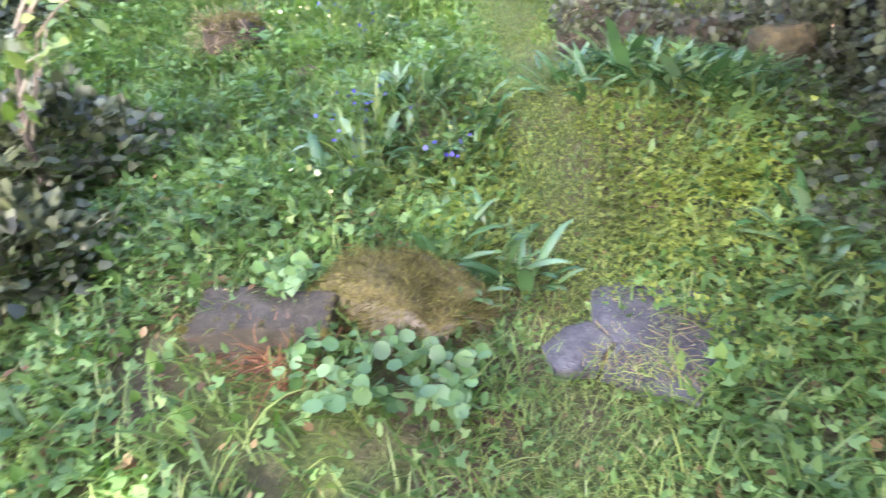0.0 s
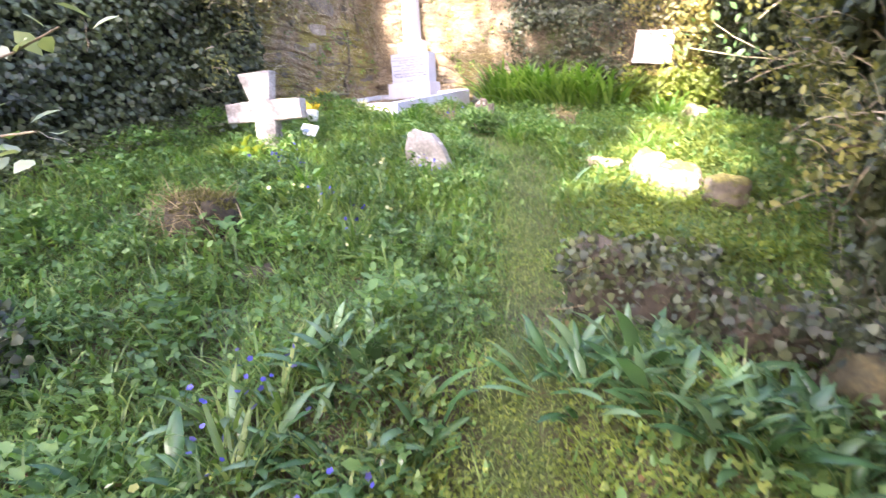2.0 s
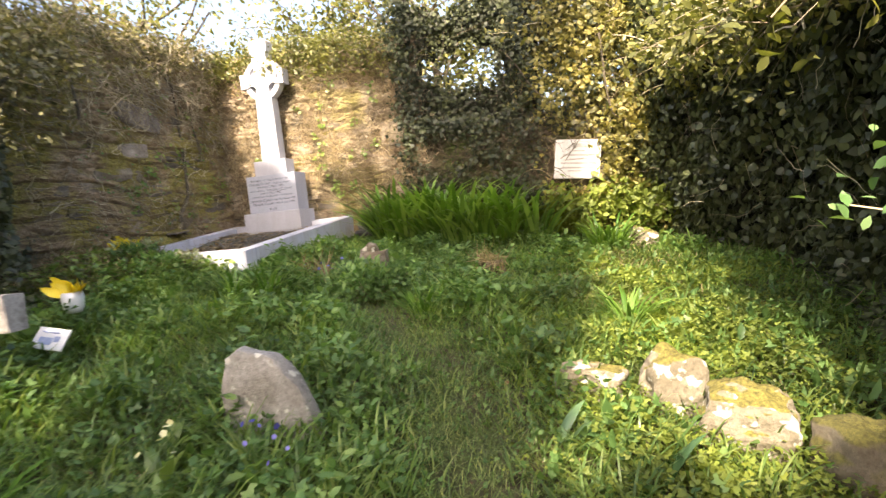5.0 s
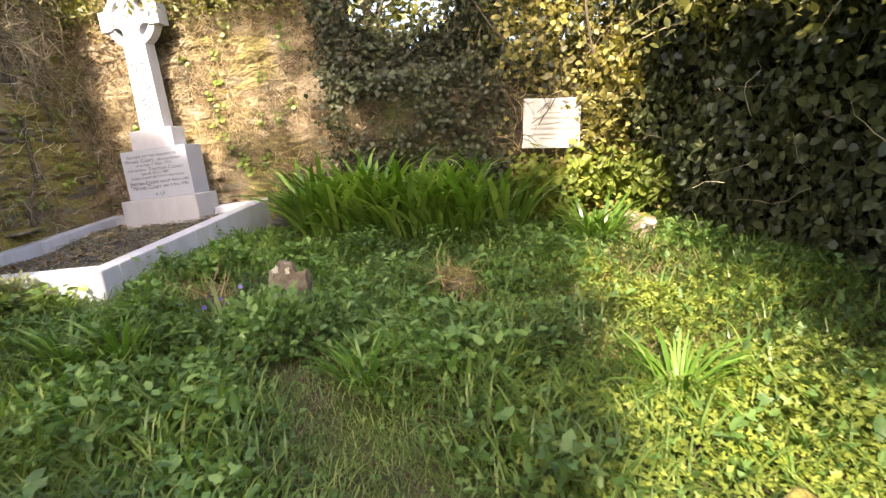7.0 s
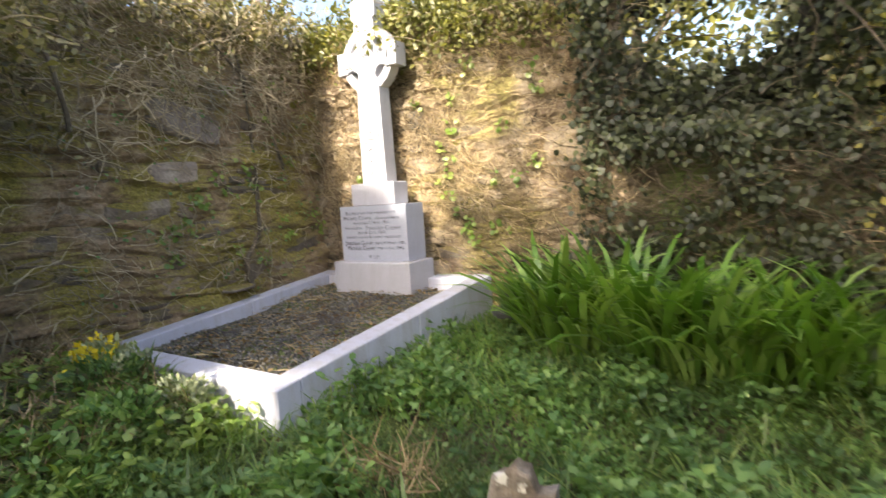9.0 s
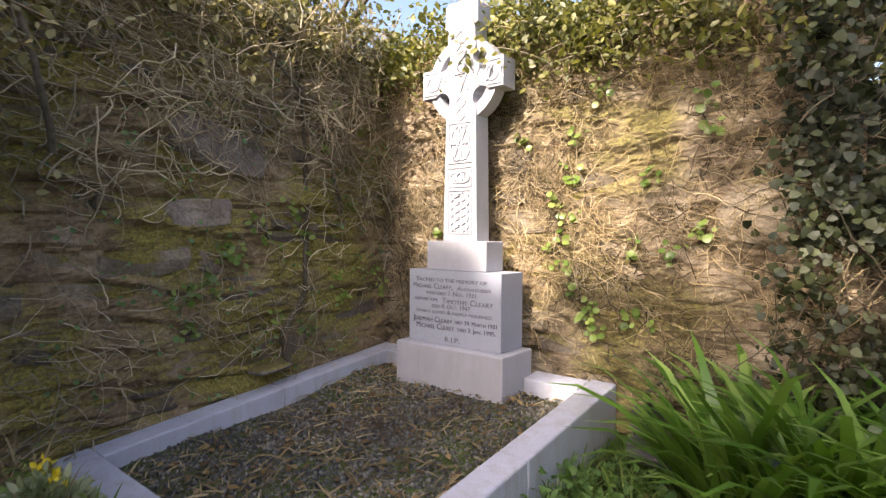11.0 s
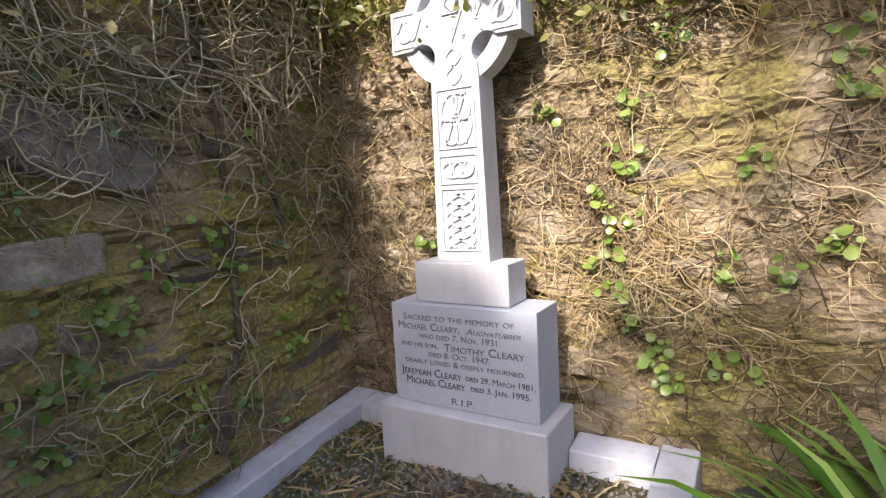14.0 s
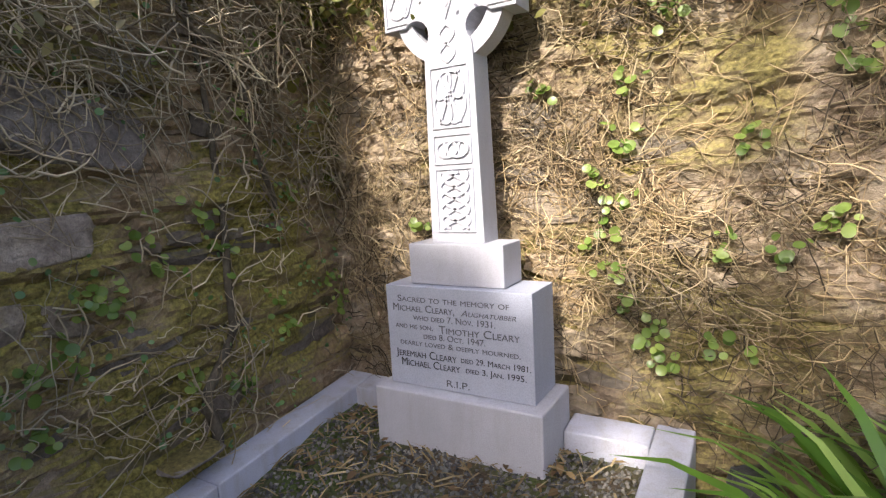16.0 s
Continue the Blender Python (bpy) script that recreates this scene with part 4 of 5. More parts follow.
        knot([(xo - sx * 0.05, 3.345), (xo - sx * 0.02, 3.42), (xo + sx * 0.02, 3.48), (xo + sx * 0.05, 3.555)], 0.010, False, 0.013)
    for sx in (-1, 1):
        part("knot_band", ribbon_bm(arc(xo + sx * 0.235, zc, 0.045, 0, 345, 22), y0, 0.014, 0.007, True), LIMESTONE, cross)
        part("knot_band", ribbon_bm([(xo + sx * (0.12 + 0.15 * i / 30), zc + 0.042 * math.sin(i / 30 * 9.4)) for i in range(31)], y0, 0.013, 0.008), LIMESTONE, cross)
        part("moulding", ribbon_bm([(xo + sx * 0.19, zc - 0.07), (xo + sx * 0.296, zc - 0.072), (xo + sx * 0.296, zc + 0.072), (xo + sx * 0.19, zc + 0.07)], y0, 0.008, 0.006), LIMESTONE, cross)
        part("knot_band", ribbon_bm(plait(xo, zc + 0.12, zc + 0.30, 0.04, 1.0, 1.57 + sx * 1.57), y0, 0.014, 0.007), LIMESTONE, cross)
        part("knot_band", ribbon_bm(plait(xo, zc - 0.26, zc - 0.11, 0.035, 1.0, 1.57 + sx * 1.57), y0, 0.013, 0.007), LIMESTONE, cross)
    part("boss", ribbon_bm([(xo, zc - 0.085), (xo + 0.05, zc + 0.03), (xo - 0.05, zc + 0.03)], y0, 0.014, 0.008, True), LIMESTONE, cross)
    part("boss", ribbon_bm(arc(xo, zc + 0.07, 0.03, 0, 345, 20), y0, 0.014, 0.008, True), LIMESTONE, cross)
    # inscription
    left, wide, top, tall = -3.102, 0.714, 2.644, 0.466
    lines = [("Sacred to the memory of", 0.09, 0.86, 0.125, 0.030, 0, LEAD_FADED), ("Michael Cleary,", 0.05, 0.50, 0.215, 0.034, 0, LEAD_FADED),
             ("Aughatubber", 0.545, 0.90, 0.225, 0.026, 0.25, LEAD_FADED), ("who died 7. Nov. 1931.", 0.20, 0.77, 0.305, 0.028, 0, LEAD_FADED),
             ("and his son,", 0.06, 0.34, 0.395, 0.026, 0, LEAD_FADED), ("Timothy Cleary", 0.385, 0.92, 0.402, 0.036, 0, LEAD_FADED),
             ("died 8. Oct. 1947.", 0.27, 0.70, 0.483, 0.027, 0, LEAD_FADED), ("dearly loved & deeply mourned.", 0.09, 0.92, 0.562, 0.026, 0, LEAD_FADED),
             ("Jeremiah Cleary", 0.05, 0.50, 0.672, 0.036, 0, LEAD_DARK), ("died 29. March 1981.", 0.53, 0.98, 0.672, 0.026, 0, LEAD_DARK),
             ("Michael Cleary", 0.09, 0.52, 0.765, 0.036, 0, LEAD_DARK), ("died 3. Jan. 1995.", 0.56, 0.95, 0.765, 0.026, 0, LEAD_DARK), ("R.I.P.", 0.42, 0.58, 0.925, 0.030, 0, LEAD_FADED)]
    for body, a, b, down, cap, shear, mat in lines:
        ln = part("inscription_line", text_mesh(body, (b - a) * wide, cap, shear), mat, die)
        ln["kind"] = "stuff"
        ln.location = (left + (a + b) / 2 * wide, 9.8692, top - down * tall - cap / 2)


build_monument()

# ---- stones, markers and small things ----


def turned_part(name, bm, mat, parent, m, smooth=True):
    bmesh.ops.transform(bm, matrix=m, verts=bm.verts)
    return part(name, bm, mat, parent, "", smooth)


def rock(name, label, category, centre, size, seed, mat, rot=(0, 0, 0), rough=0.22, flat=0.5, group=""):
    bm = boulder_bm(size, seed, rough * 1.5, 5 if max(size) > 0.16 else 4, flat * 0.75)
    ob = part(name, bm, mat, None, "", True)
    ob.matrix_basis = pose(*centre, *rot)
    return tagged(ob, label, category, group)


rock("mossy_boulder", "rounded boulder capped with thick yellow-green moss", "boulder", (1.21, 2.35, 0.08), (0.35, 0.23, 0.30), 3, MOSS_CAP, (0, 8, -10), 0.14, 0.35)


def moss_on(ob, n, size, lowest, mat=MOSS):
    """Short tufts of moss that stand on the upper faces of a rock."""
    me = ob.data
    co, no = np.array([v.co for v in me.vertices]), np.array([v.normal for v in me.vertices])
    ok = np.where(no[:, 2] + 0.5 * smooth_field(co[:, 0], co[:, 1] + co[:, 2], 1.0, 9.0) > lowest)[0]
    k = rng.choice(ok, n)
    p = co[k] + rng.normal(0, 0.006, (n, 3))
    tagged(part("moss", leaf_mesh("moss", mat, BLADE, p, no[k] + rng.normal(0, 0.45, (n, 3)), rng.normal(0, 1, (n, 3)), size * rng.uniform(0.5, 1.4, n), 3.0), None, ob, "thick golden-green moss"), kind="stuff")


moss_on(bpy.data.objects["mossy_boulder"], 15000, 0.022, -0.15)


def build_cut_stone():
    """A broken dressed block, edges worn and top uneven."""
    bm = block_bm((0.52, 0.24, 0.42), (0, 0, 0), 0.02, 2)
    bmesh.ops.subdivide_edges(bm, edges=bm.edges, cuts=4, use_grid_fill=True)
    for v in bm.verts:
        p = v.co.copy()
        v.co += Vector((noise.noise(p * 5), noise.noise(p * 6 + Vector((2, 0, 1))), noise.noise(p * 4 + Vector((0, 3, 0))) * 1.6)) * 0.035
        v.co += Vector((noise.noise(p * 22), noise.noise(p * 20), noise.noise(p * 18))) * 0.008
    ob = part("cut_stone", bm, BLOCK, None, "", True)
    ob.matrix_basis = pose(0.80, 2.09, 0.11, 6, 5, 14)
    moss_on(ob, 1500, 0.016, 0.7)
    tagged(ob, "broken block of dressed stone with dry roots and moss", "stone")


build_cut_stone()
def build_slab():
    """A cracked, uneven slate with a long straight edge, sunk in the soil."""
    ob = thing("slate_slab", "grey cracked slate slab lying flush in the ground", "slab", at=pose(2.08, 2.49, 0.012, 10, 9, 2))
    for out in ([(-0.36, 0.13), (-0.30, 0.24), (-0.17, 0.20), (-0.13, 0.05), (-0.22, -0.02), (-0.30, 0.02)], [(-0.16, 0.205), (0.14, 0.235), (0.22, 0.04), (0.38, -0.30), (0.10, -0.27), (-0.08, -0.29), (-0.225, -0.19), (-0.205, -0.02), (-0.115, 0.06)]):
        bm = prism_bm(out, -0.025, 0.025, 0.008)
        bmesh.ops.subdivide_edges(bm, edges=bm.edges, cuts=3, use_grid_fill=True)
        bmesh.ops.transform(bm, matrix=pose(0, 0, 0, 90, 0, 0), verts=bm.verts)
        for v in bm.verts:
            v.co += Vector((noise.noise(v.co * 12), noise.noise(v.co * 11 + Vector((4, 0, 0))), noise.noise(v.co * 7 + Vector((0, 6, 0))) * 1.5)) * 0.011
        part("slate_piece", bm, SLAB, ob)


build_slab()
rock("mossy_stump", "squat brown mossy stone block overgrown with dry roots", "stone", (-0.70, 4.12, 1.07), (0.23, 0.17, 0.17), 11, EARTHY, (0, 0, 12), 0.14, 0.7)
rock("low_stone", "dark stone half sunk among the weeds", "stone", (-0.15, 4.0, 0.77), (0.15, 0.12, 0.09), 13, EARTHY, (0, 0, 35), 0.2, 0.6)
for i, (x, y, z, sx, sy, sz) in enumerate([(1.66, 4.45, 0.84, 0.16, 0.17, 0.21), (1.96, 4.36, 0.78, 0.19, 0.17, 0.19), (2.28, 4.24, 0.72, 0.19, 0.16, 0.17), (2.62, 4.12, 0.66, 0.17, 0.15, 0.15)]):
    rock("wall_stump_stone", "rough stone of a low ruined wall, mossy and overgrown", "stone", (x, y, z), (sx * 1.12, sy, sz), 20 + i, EARTHY if i < 3 else OCHRE, (0, 5 * i, 13 * i), 0.2, 0.6, "stones of the ruined wall")
for ob in [o for o in bpy.data.objects if o.name.startswith("wall_stump_stone")]:
    if ob.data.materials[0] is EARTHY:
        moss_on(ob, 700, 0.016, 0.2)
moss_on(bpy.data.objects["mossy_stump"], 2500, 0.03, 0.35)
for i, (x, y, z, sx, sy, sz, rz) in enumerate([(1.14, 6.58, 1.12, 0.18, 0.10, 0.12, -4), (1.50, 6.58, 1.11, 0.14, 0.12, 0.19, 20), (1.74, 6.34, 1.06, 0.19, 0.13, 0.15, -12), (2.08, 6.2, 1.0, 0.15, 0.13, 0.13, 15)]):
    rock("edging_rock", "sunlit pale rock with yellow moss edging a plot", "rock", (x, y, z), (sx, sy, sz), 31 + i, PALE_ROCK if i < 3 else MOSSY, (0, 4, rz), 0.24, 0.55, "rocks edging the plot")
def build_grave_stone():
    """A jagged little marker stone, broken along the top."""
    out = [(-0.13, -0.2), (0.11, -0.2), (0.105, 0.03), (0.085, 0.10), (0.03, 0.085), (0.0, 0.145), (-0.055, 0.16), (-0.075, 0.115), (-0.12, 0.09), (-0.135, -0.02)]
    bm = prism_bm(out, -0.055, 0.055, 0.014)
    bmesh.ops.subdivide_edges(bm, edges=bm.edges, cuts=3, use_grid_fill=True)
    for v in bm.verts:
        v.co += Vector((noise.noise(v.co * 14), noise.noise(v.co * 10 + Vector((3, 1, 2))) * 1.8, noise.noise(v.co * 13 + Vector((5, 5, 5))))) * 0.018
    ob = part("grave_stone", bm, BROWN_STONE, None, "", True)
    ob.matrix_basis = pose(-0.53, 7.95, 1.64, -12, 6, 10)
    tagged(ob, "small jagged brown and white stone marker among weeds", "stone")


build_grave_stone()
rock("grave_stone", "small brown stone overgrown with dry grass", "stone", (0.34, 8.25, 1.48), (0.13, 0.1, 0.13), 43, MOSSY, (0, 0, 20), 0.2, 0.5)
rock("leaning_rock", "weathered pale rock leaning at the wall foot", "rock", (1.58, 9.75, 1.42), (0.17, 0.13, 0.22), 45, PALE_ROCK, (0, 25, 0), 0.2, 0.5)
rock("slate_slab", "flat grey slate lying beside the kerb", "slab", (-1.52, 9.95, 1.80), (0.17, 0.13, 0.04), 47, SLAB, (3, 6, 10), 0.12, 0.7)
rock("foot_stone", "small grey stone at the kerb corner", "stone", (-1.62, 10.1, 1.88), (0.09, 0.07, 0.11), 48, SLAB, (0, 0, 30), 0.15, 0.5)


rock("bare_stone", "large bare pale stone face in the wall", "stone", (-1.16, NORTH - 0.03, 2.98), (0.2, 0.05, 0.19), 52, WARM_RUBBLE, (0, 0, 0), 0.12, 0.6)


rock("slate_face", "bare grey slate slab set in the shaded wall", "stone", (WEST + 0.03, 8.88, 3.36), (0.06, 0.36, 0.14), 53, SLATE_FACE, (-14, 0, 0), 0.14, 0.8)
rock("slate_face", "bare grey slate slab low in the shaded wall", "stone", (WEST + 0.03, 8.75, 2.98), (0.06, 0.22, 0.10), 54, SLATE_FACE, (4, 0, 0), 0.14, 0.8)
rock("slate_face", "projecting slate near the foot of the shaded wall", "stone", (WEST + 0.10, 9.15, 2.04), (0.10, 0.14, 0.02), 55, SLATE_FACE, (5, 0, 0), 0.12, 0.8)


def build_headstone():
    """A rough upright slab: pointed left shoulder, long slope to the right."""
    out = [(-0.20, -0.25), (0.24, -0.25), (0.225, -0.02), (0.17, 0.14), (0.10, 0.25), (0.06, 0.29), (-0.03, 0.315), (-0.085, 0.34), (-0.15, 0.30), (-0.165, 0.22), (-0.18, 0.1)]
    bm = prism_bm(out, -0.05, 0.05, 0.016)
    bmesh.ops.subdivide_edges(bm, edges=bm.edges, cuts=3, use_grid_fill=True)
    for v in bm.verts:
        v.co += Vector((noise.noise(v.co * 9), noise.noise(v.co * 7 + Vector((3, 1, 2))) * 1.6, noise.noise(v.co * 8 + Vector((5, 5, 5))))) * 0.016
    ob = part("headstone", bm, LICHEN_STONE, None, "", True)
    ob.matrix_basis = pose(-0.14, 5.88, 1.185, -8, -2, 12)
    tagged(ob, "rough uninscribed upright headstone, pale and lichen-stained", "headstone")


build_headstone()


def build_small_cross():
    """A short thick cross with a flared head, leaning in the ground."""
    right = [(0.12, -0.34), (0.115, -0.085), (0.39, -0.075), (0.38, 0.095), (0.085, 0.098), (0.105, 0.36)]
    left = [(-0.23, 0.345), (-0.135, 0.105), (-0.385, 0.085), (-0.37, -0.085), (-0.085, -0.085), (-0.09, -0.34)]
    bm = prism_bm(right + left, -0.06, 0.06, 0.012)
    for v in bm.verts:
        v.co += Vector((noise.noise(v.co * 9), 0.5 * noise.noise(v.co * 8), noise.noise(v.co * 7 + Vector((3, 0, 1))))) * 0.012
    ob = part("grave_cross", bm, WEATHERED, None)
    ob.matrix_basis = pose(-1.705, 5.67, 1.725, -4, -1, 14)
    tagged(ob, "short white stone cross with black stains, leaning in weeds", "cross")


build_small_cross()


def build_plaque():
    ob = thing("memorial_plaque", "white marble memorial tablet fixed to the wall", "plaque", at=pose(1.01, 10.15, 2.41, -3, 6.5, 0))
    part("tablet", block_bm((0.49, 0.035, 0.40), (0, 0, 0), 0.004), MARBLE, ob)
    part("ledge", block_bm((0.50, 0.05, 0.045), (0, -0.006, -0.205), 0.004), MARBLE, ob)
    for z, w, h in ((0.135, 0.16, 0.045), (0.075, 0.14, 0.014), (0.03, 0.34, 0.02), (-0.015, 0.20, 0.012), (-0.06, 0.38, 0.02), (-0.11, 0.36, 0.018), (-0.145, 0.22, 0.012)):
        part("inscription_line", block_bm((w, 0.002, h), (0.01, -0.0186, z), 0), TABLET_INK, ob)


build_plaque()


def build_tile():
    ob = thing("memorial_card", "small white glazed memorial card with blue print", "card", at=pose(-1.566, 6.06, 1.541, -38, 12, 14))
    part("card", block_bm((0.17, 0.012, 0.12), (0, 0, 0), 0.002), WHITE_GLAZE, ob)
    for x, z, w, h in ((-0.02, -0.015, 0.07, 0.04), (0.035, 0.0, 0.03, 0.03), (-0.01, 0.035, 0.09, 0.01)):
        part("print", block_bm((w, 0.002, h), (x, -0.0072, z), 0), BLUE_INK, ob)


build_tile()


def build_pot():
    """A white pot with a yellow bow-like bunch of petals."""
    x, y = -1.79, 6.38
    ob = thing("flower_pot", "small white pot holding bright yellow artificial flowers", "pot", at=pose(x, y, 1.62))
    bm = bmesh.new()
    prof = [(0.038, 0.0), (0.052, 0.025), (0.060, 0.085), (0.055, 0.12), (0.048, 0.125), (0.042, 0.11)]
    rows = [[bm.verts.new((r * math.cos(a * math.pi / 10), r * math.sin(a * math.pi / 10), z)) for a in range(20)] for r, z in prof]
    for a, b in zip(rows, rows[1:]):
        for i in range(20):
            bm.faces.new((a[i], a[(i + 1) % 20], b[(i + 1) % 20], b[i]))
    bm.faces.new(list(reversed(rows[0])))
    bm.faces.new(rows[-1])
    part("pot", bm, WHITE_GLAZE, ob, "", True)
    n = 14
    a = rng.uniform(-0.5, 0.5, n)
    side = np.where(np.arange(n) % 2 == 0, 1.0, -1.0)
    grow = np.stack([side * rng.uniform(0.7, 1.2, n), rng.normal(0, 0.25, n), rng.uniform(0.25, 0.8, n)], 1)
    part("flowers", leaf_mesh("flowers", YELLOW, TONGUE, np.tile([[0, 0, 0.115]], (n, 1)) + rng.normal(0, 0.012, (n, 3)), grow, np.stack([-side * 0.3, -np.ones(n), np.full(n, 0.6)], 1), rng.uniform(0.10, 0.16, n), 1.2), None, ob, "bright yellow petals")


build_pot()

# ---- plants ----


def tuft(name, label, category, x, y, n, shape, mat, length, lean, spread, z=None, widen=1.0, group="", flowers=None, single=False):
    """A plant whose leaves spring from one spot and arch outwards."""
    a = rng.uniform(0, 2 * math.pi, n)
    out = np.stack([np.cos(a), np.sin(a), np.zeros(n)], 1)
    foot = np.array([x, y, 0.0]) + out * (spread * rng.uniform(0, 1, n) ** 0.6)[:, None]
    foot[:, 2] = (ground_z(foot[:, 0], foot[:, 1]) if z is None else z) - 0.01
    k = lean * rng.uniform(0.3, 1.3, n)
    grow = out * k[:, None] + np.array([0, 0, 1.0]) + rng.normal(0, 0.12, (n, 3))
    face = out * 1.0 - np.array([0, 0, 1.0]) * k[:, None]
    size = length * rng.uniform(0.6, 1.2, n)
    if single:
        ob = thing(name, label, category, group)
        leaf_parts("leaf", ob, mat, shape, foot, grow, face, size, widen)
        return ob
    me = leaf_mesh(name, mat, shape, foot, grow, face, size, widen)
    if flowers is None:
        return tagged(new(name, me), label, category, group)
    ob = thing(name, label, category, group)
    part("leaves", me, None, ob)
    fm, fn, fh, fs = flowers
    p = np.array([x, y, 0.0]) + rng.normal(0, spread * 0.8 + 0.03, (fn, 3)) * np.array([1, 1, 0])
    p[:, 2] = ground_z(p[:, 0], p[:, 1]) + fh * rng.uniform(0.6, 1.15, fn)
    leaf_parts("flower", ob, fm, STAR, p, rng.normal(0, 0.6, (fn, 3)) + np.array([0, -0.5, 0.2]), rng.normal(0, 0.4, (fn, 3)) + np.array([0, -0.6, 0.8]), fs * rng.uniform(0.7, 1.2, fn))
    return ob


def overgrow(name, label, category, mat, shape, x0, x1, y0, y1, z0, z1, n, size, widen=1.0):
    """Leaves that creep over a heap of stones."""
    p = np.stack([rng.uniform(x0, x1, n), rng.uniform(y0, y1, n), rng.uniform(z0, z1, n)], 1)
    stuff(name, leaf_mesh(name, mat, shape, p, rng.normal(0, 1, (n, 3)), rng.normal(0, 0.5, (n, 3)) + np.array([0, -0.7, 0.5]), size * rng.uniform(0.5, 1.3, n), widen), label, category)


overgrow("creeping_ivy", "ivy creeping over the ruined wall stones", "ivy", IVY, LOBED, 1.48, 2.1, 4.15, 4.55, 0.86, 1.05, 900, 0.034)
overgrow("creeping_ivy", "ivy creeping along the lower end of the ruined wall", "ivy", IVY, LOBED, 2.05, 2.85, 4.0, 4.4, 0.76, 0.95, 800, 0.034)
overgrow("creeping_ivy", "ivy and dead roots hanging down the ruined wall", "ivy", IVY, LOBED, 1.5, 2.85, 4.05, 4.15, 0.55, 0.92, 420, 0.036)
overgrow("dry_roots", "dry roots and stalks hanging on the mossy block", "litter", STRAW, BLADE, -0.96, -0.46, 3.88, 4.2, 0.95, 1.24, 520, 0.12, 0.7)
overgrow("dry_roots", "reddish dry roots below the broken block", "litter", RED_ROOT, BLADE, 0.5, 0.95, 1.95, 2.03, 0.0, 0.25, 260, 0.16, 0.6)
overgrow("creeping_ivy", "ivy sprigs on the broken block", "ivy", SHADE_PENNY, LOBED, 0.72, 0.95, 2.15, 2.25, 0.3, 0.46, 60, 0.045)
overgrow("dry_roots", "dry grass over the small brown stone", "litter", STRAW, BLADE, 0.2, 0.5, 8.1, 8.3, 1.4, 1.62, 200, 0.15, 0.7)
overgrow("dry_roots", "dry tan grass tuft beside the trodden path", "litter", STRAW, BLADE, -1.3, -1.0, 7.9, 8.15, 1.5, 1.62, 160, 0.2, 0.7)
overgrow("dry_roots", "pale dead stems hanging over the ruined wall", "litter", STEM, BLADE, 1.5, 2.85, 4.05, 4.15, 0.6, 0.95, 22, 0.2, 0.3)
overgrow("dry_grass", "dry grass and moss lying over the cracked slab", "litter", STRAW, BLADE, 1.86, 2.24, 2.26, 2.66, 0.02, 0.06, 240, 0.07, 0.8)
overgrow("dry_grass", "short grass growing over the cracked slab", "grass", PATH_GRASS, BLADE, 1.9, 2.17, 2.24, 2.66, 0.0, 0.06, 700, 0.045, 1.2)
overgrow("red_roots", "reddish dry roots below the broken block", "litter", RED_ROOT, BLADE, 0.78, 1.1, 1.9, 2.0, 0.04, 0.22, 300, 0.15, 0.7)
DOCKS = [(1.3, 5.9), (0.55, 7.45), (1.0, 6.1), (2.7, 3.0), (2.6, 2.75)]
for cx, cy, rx, ry, n in ((0.95, 3.3, 0.5, 0.3, 34), (2.1, 3.82, 0.6, 0.24, 60), (1.42, 2.66, 0.24, 0.15, 16), (0.5, 2.85, 0.35, 0.2, 6), (2.55, 3.0, 0.12, 0.3, 5)):
    a, r = rng.uniform(0, 6.28, n), rng.uniform(0, 1, n) ** 0.5
    DOCKS += [(cx + rx * r[k] * math.cos(a[k]), cy + ry * r[k] * math.sin(a[k])) for k in range(n)]
for x, y in DOCKS:
    tuft("dock_plant", "broad-leaved dock plant with glossy blue-green leaves", "plant", x, y, 5, TONGUE, DOCK, rng.uniform(0.13, 0.24) * (1.15 if y < 2.9 else 1.0), rng.uniform(0.4, 1.6), 0.09, widen=rng.uniform(0.5, 0.85), group="dock plants", single=True)
for x, y, s in [(1.35, 7.4, 0.3), (0.05, 7.35, 0.26), (-0.75, 5.1, 0.26), (1.3, 9.42, 0.42), (1.2, 9.5, 0.4), (-1.15, 7.35, 0.3), (-1.35, 7.25, 0.3)]:
    tuft("grass_tuft", "arching tuft of long narrow grass leaves", "grass", x, y, 60, SWORD_SHAPE, SWORD, s, 0.6, 0.08, group="grass tufts")
for x, y in [(-1.05, 5.12), (-0.95, 5.22), (0.65, 3.1), (0.8, 2.98), (0.75, 3.25), (0.02, 5.6), (-0.3, 4.75), (0.15, 4.5), (-0.85, 7.75), (1.2, 3.0)]:
    tuft("bluebell", "bluebell plant with violet-blue flowers", "flower", x, y, 16, BLADE, GRASS, 0.26, 0.5, 0.05, group="bluebells", flowers=(BLUE, 8, 0.22, 0.026), widen=1.6)
for x, y in [(-0.45, 5.62), (-0.35, 5.5), (-0.55, 4.7), (0.2, 4.9), (-0.2, 4.55), (0.6, 2.72), (0.75, 2.66), (-0.65, 4.6), (0.3, 4.4)]:
    tuft("primrose", "primrose plant with pale cream flowers", "flower", x, y, 12, TONGUE, PENNY, 0.15, 1.3, 0.03, group="primroses", flowers=(CREAM, 3, 0.15, 0.032))


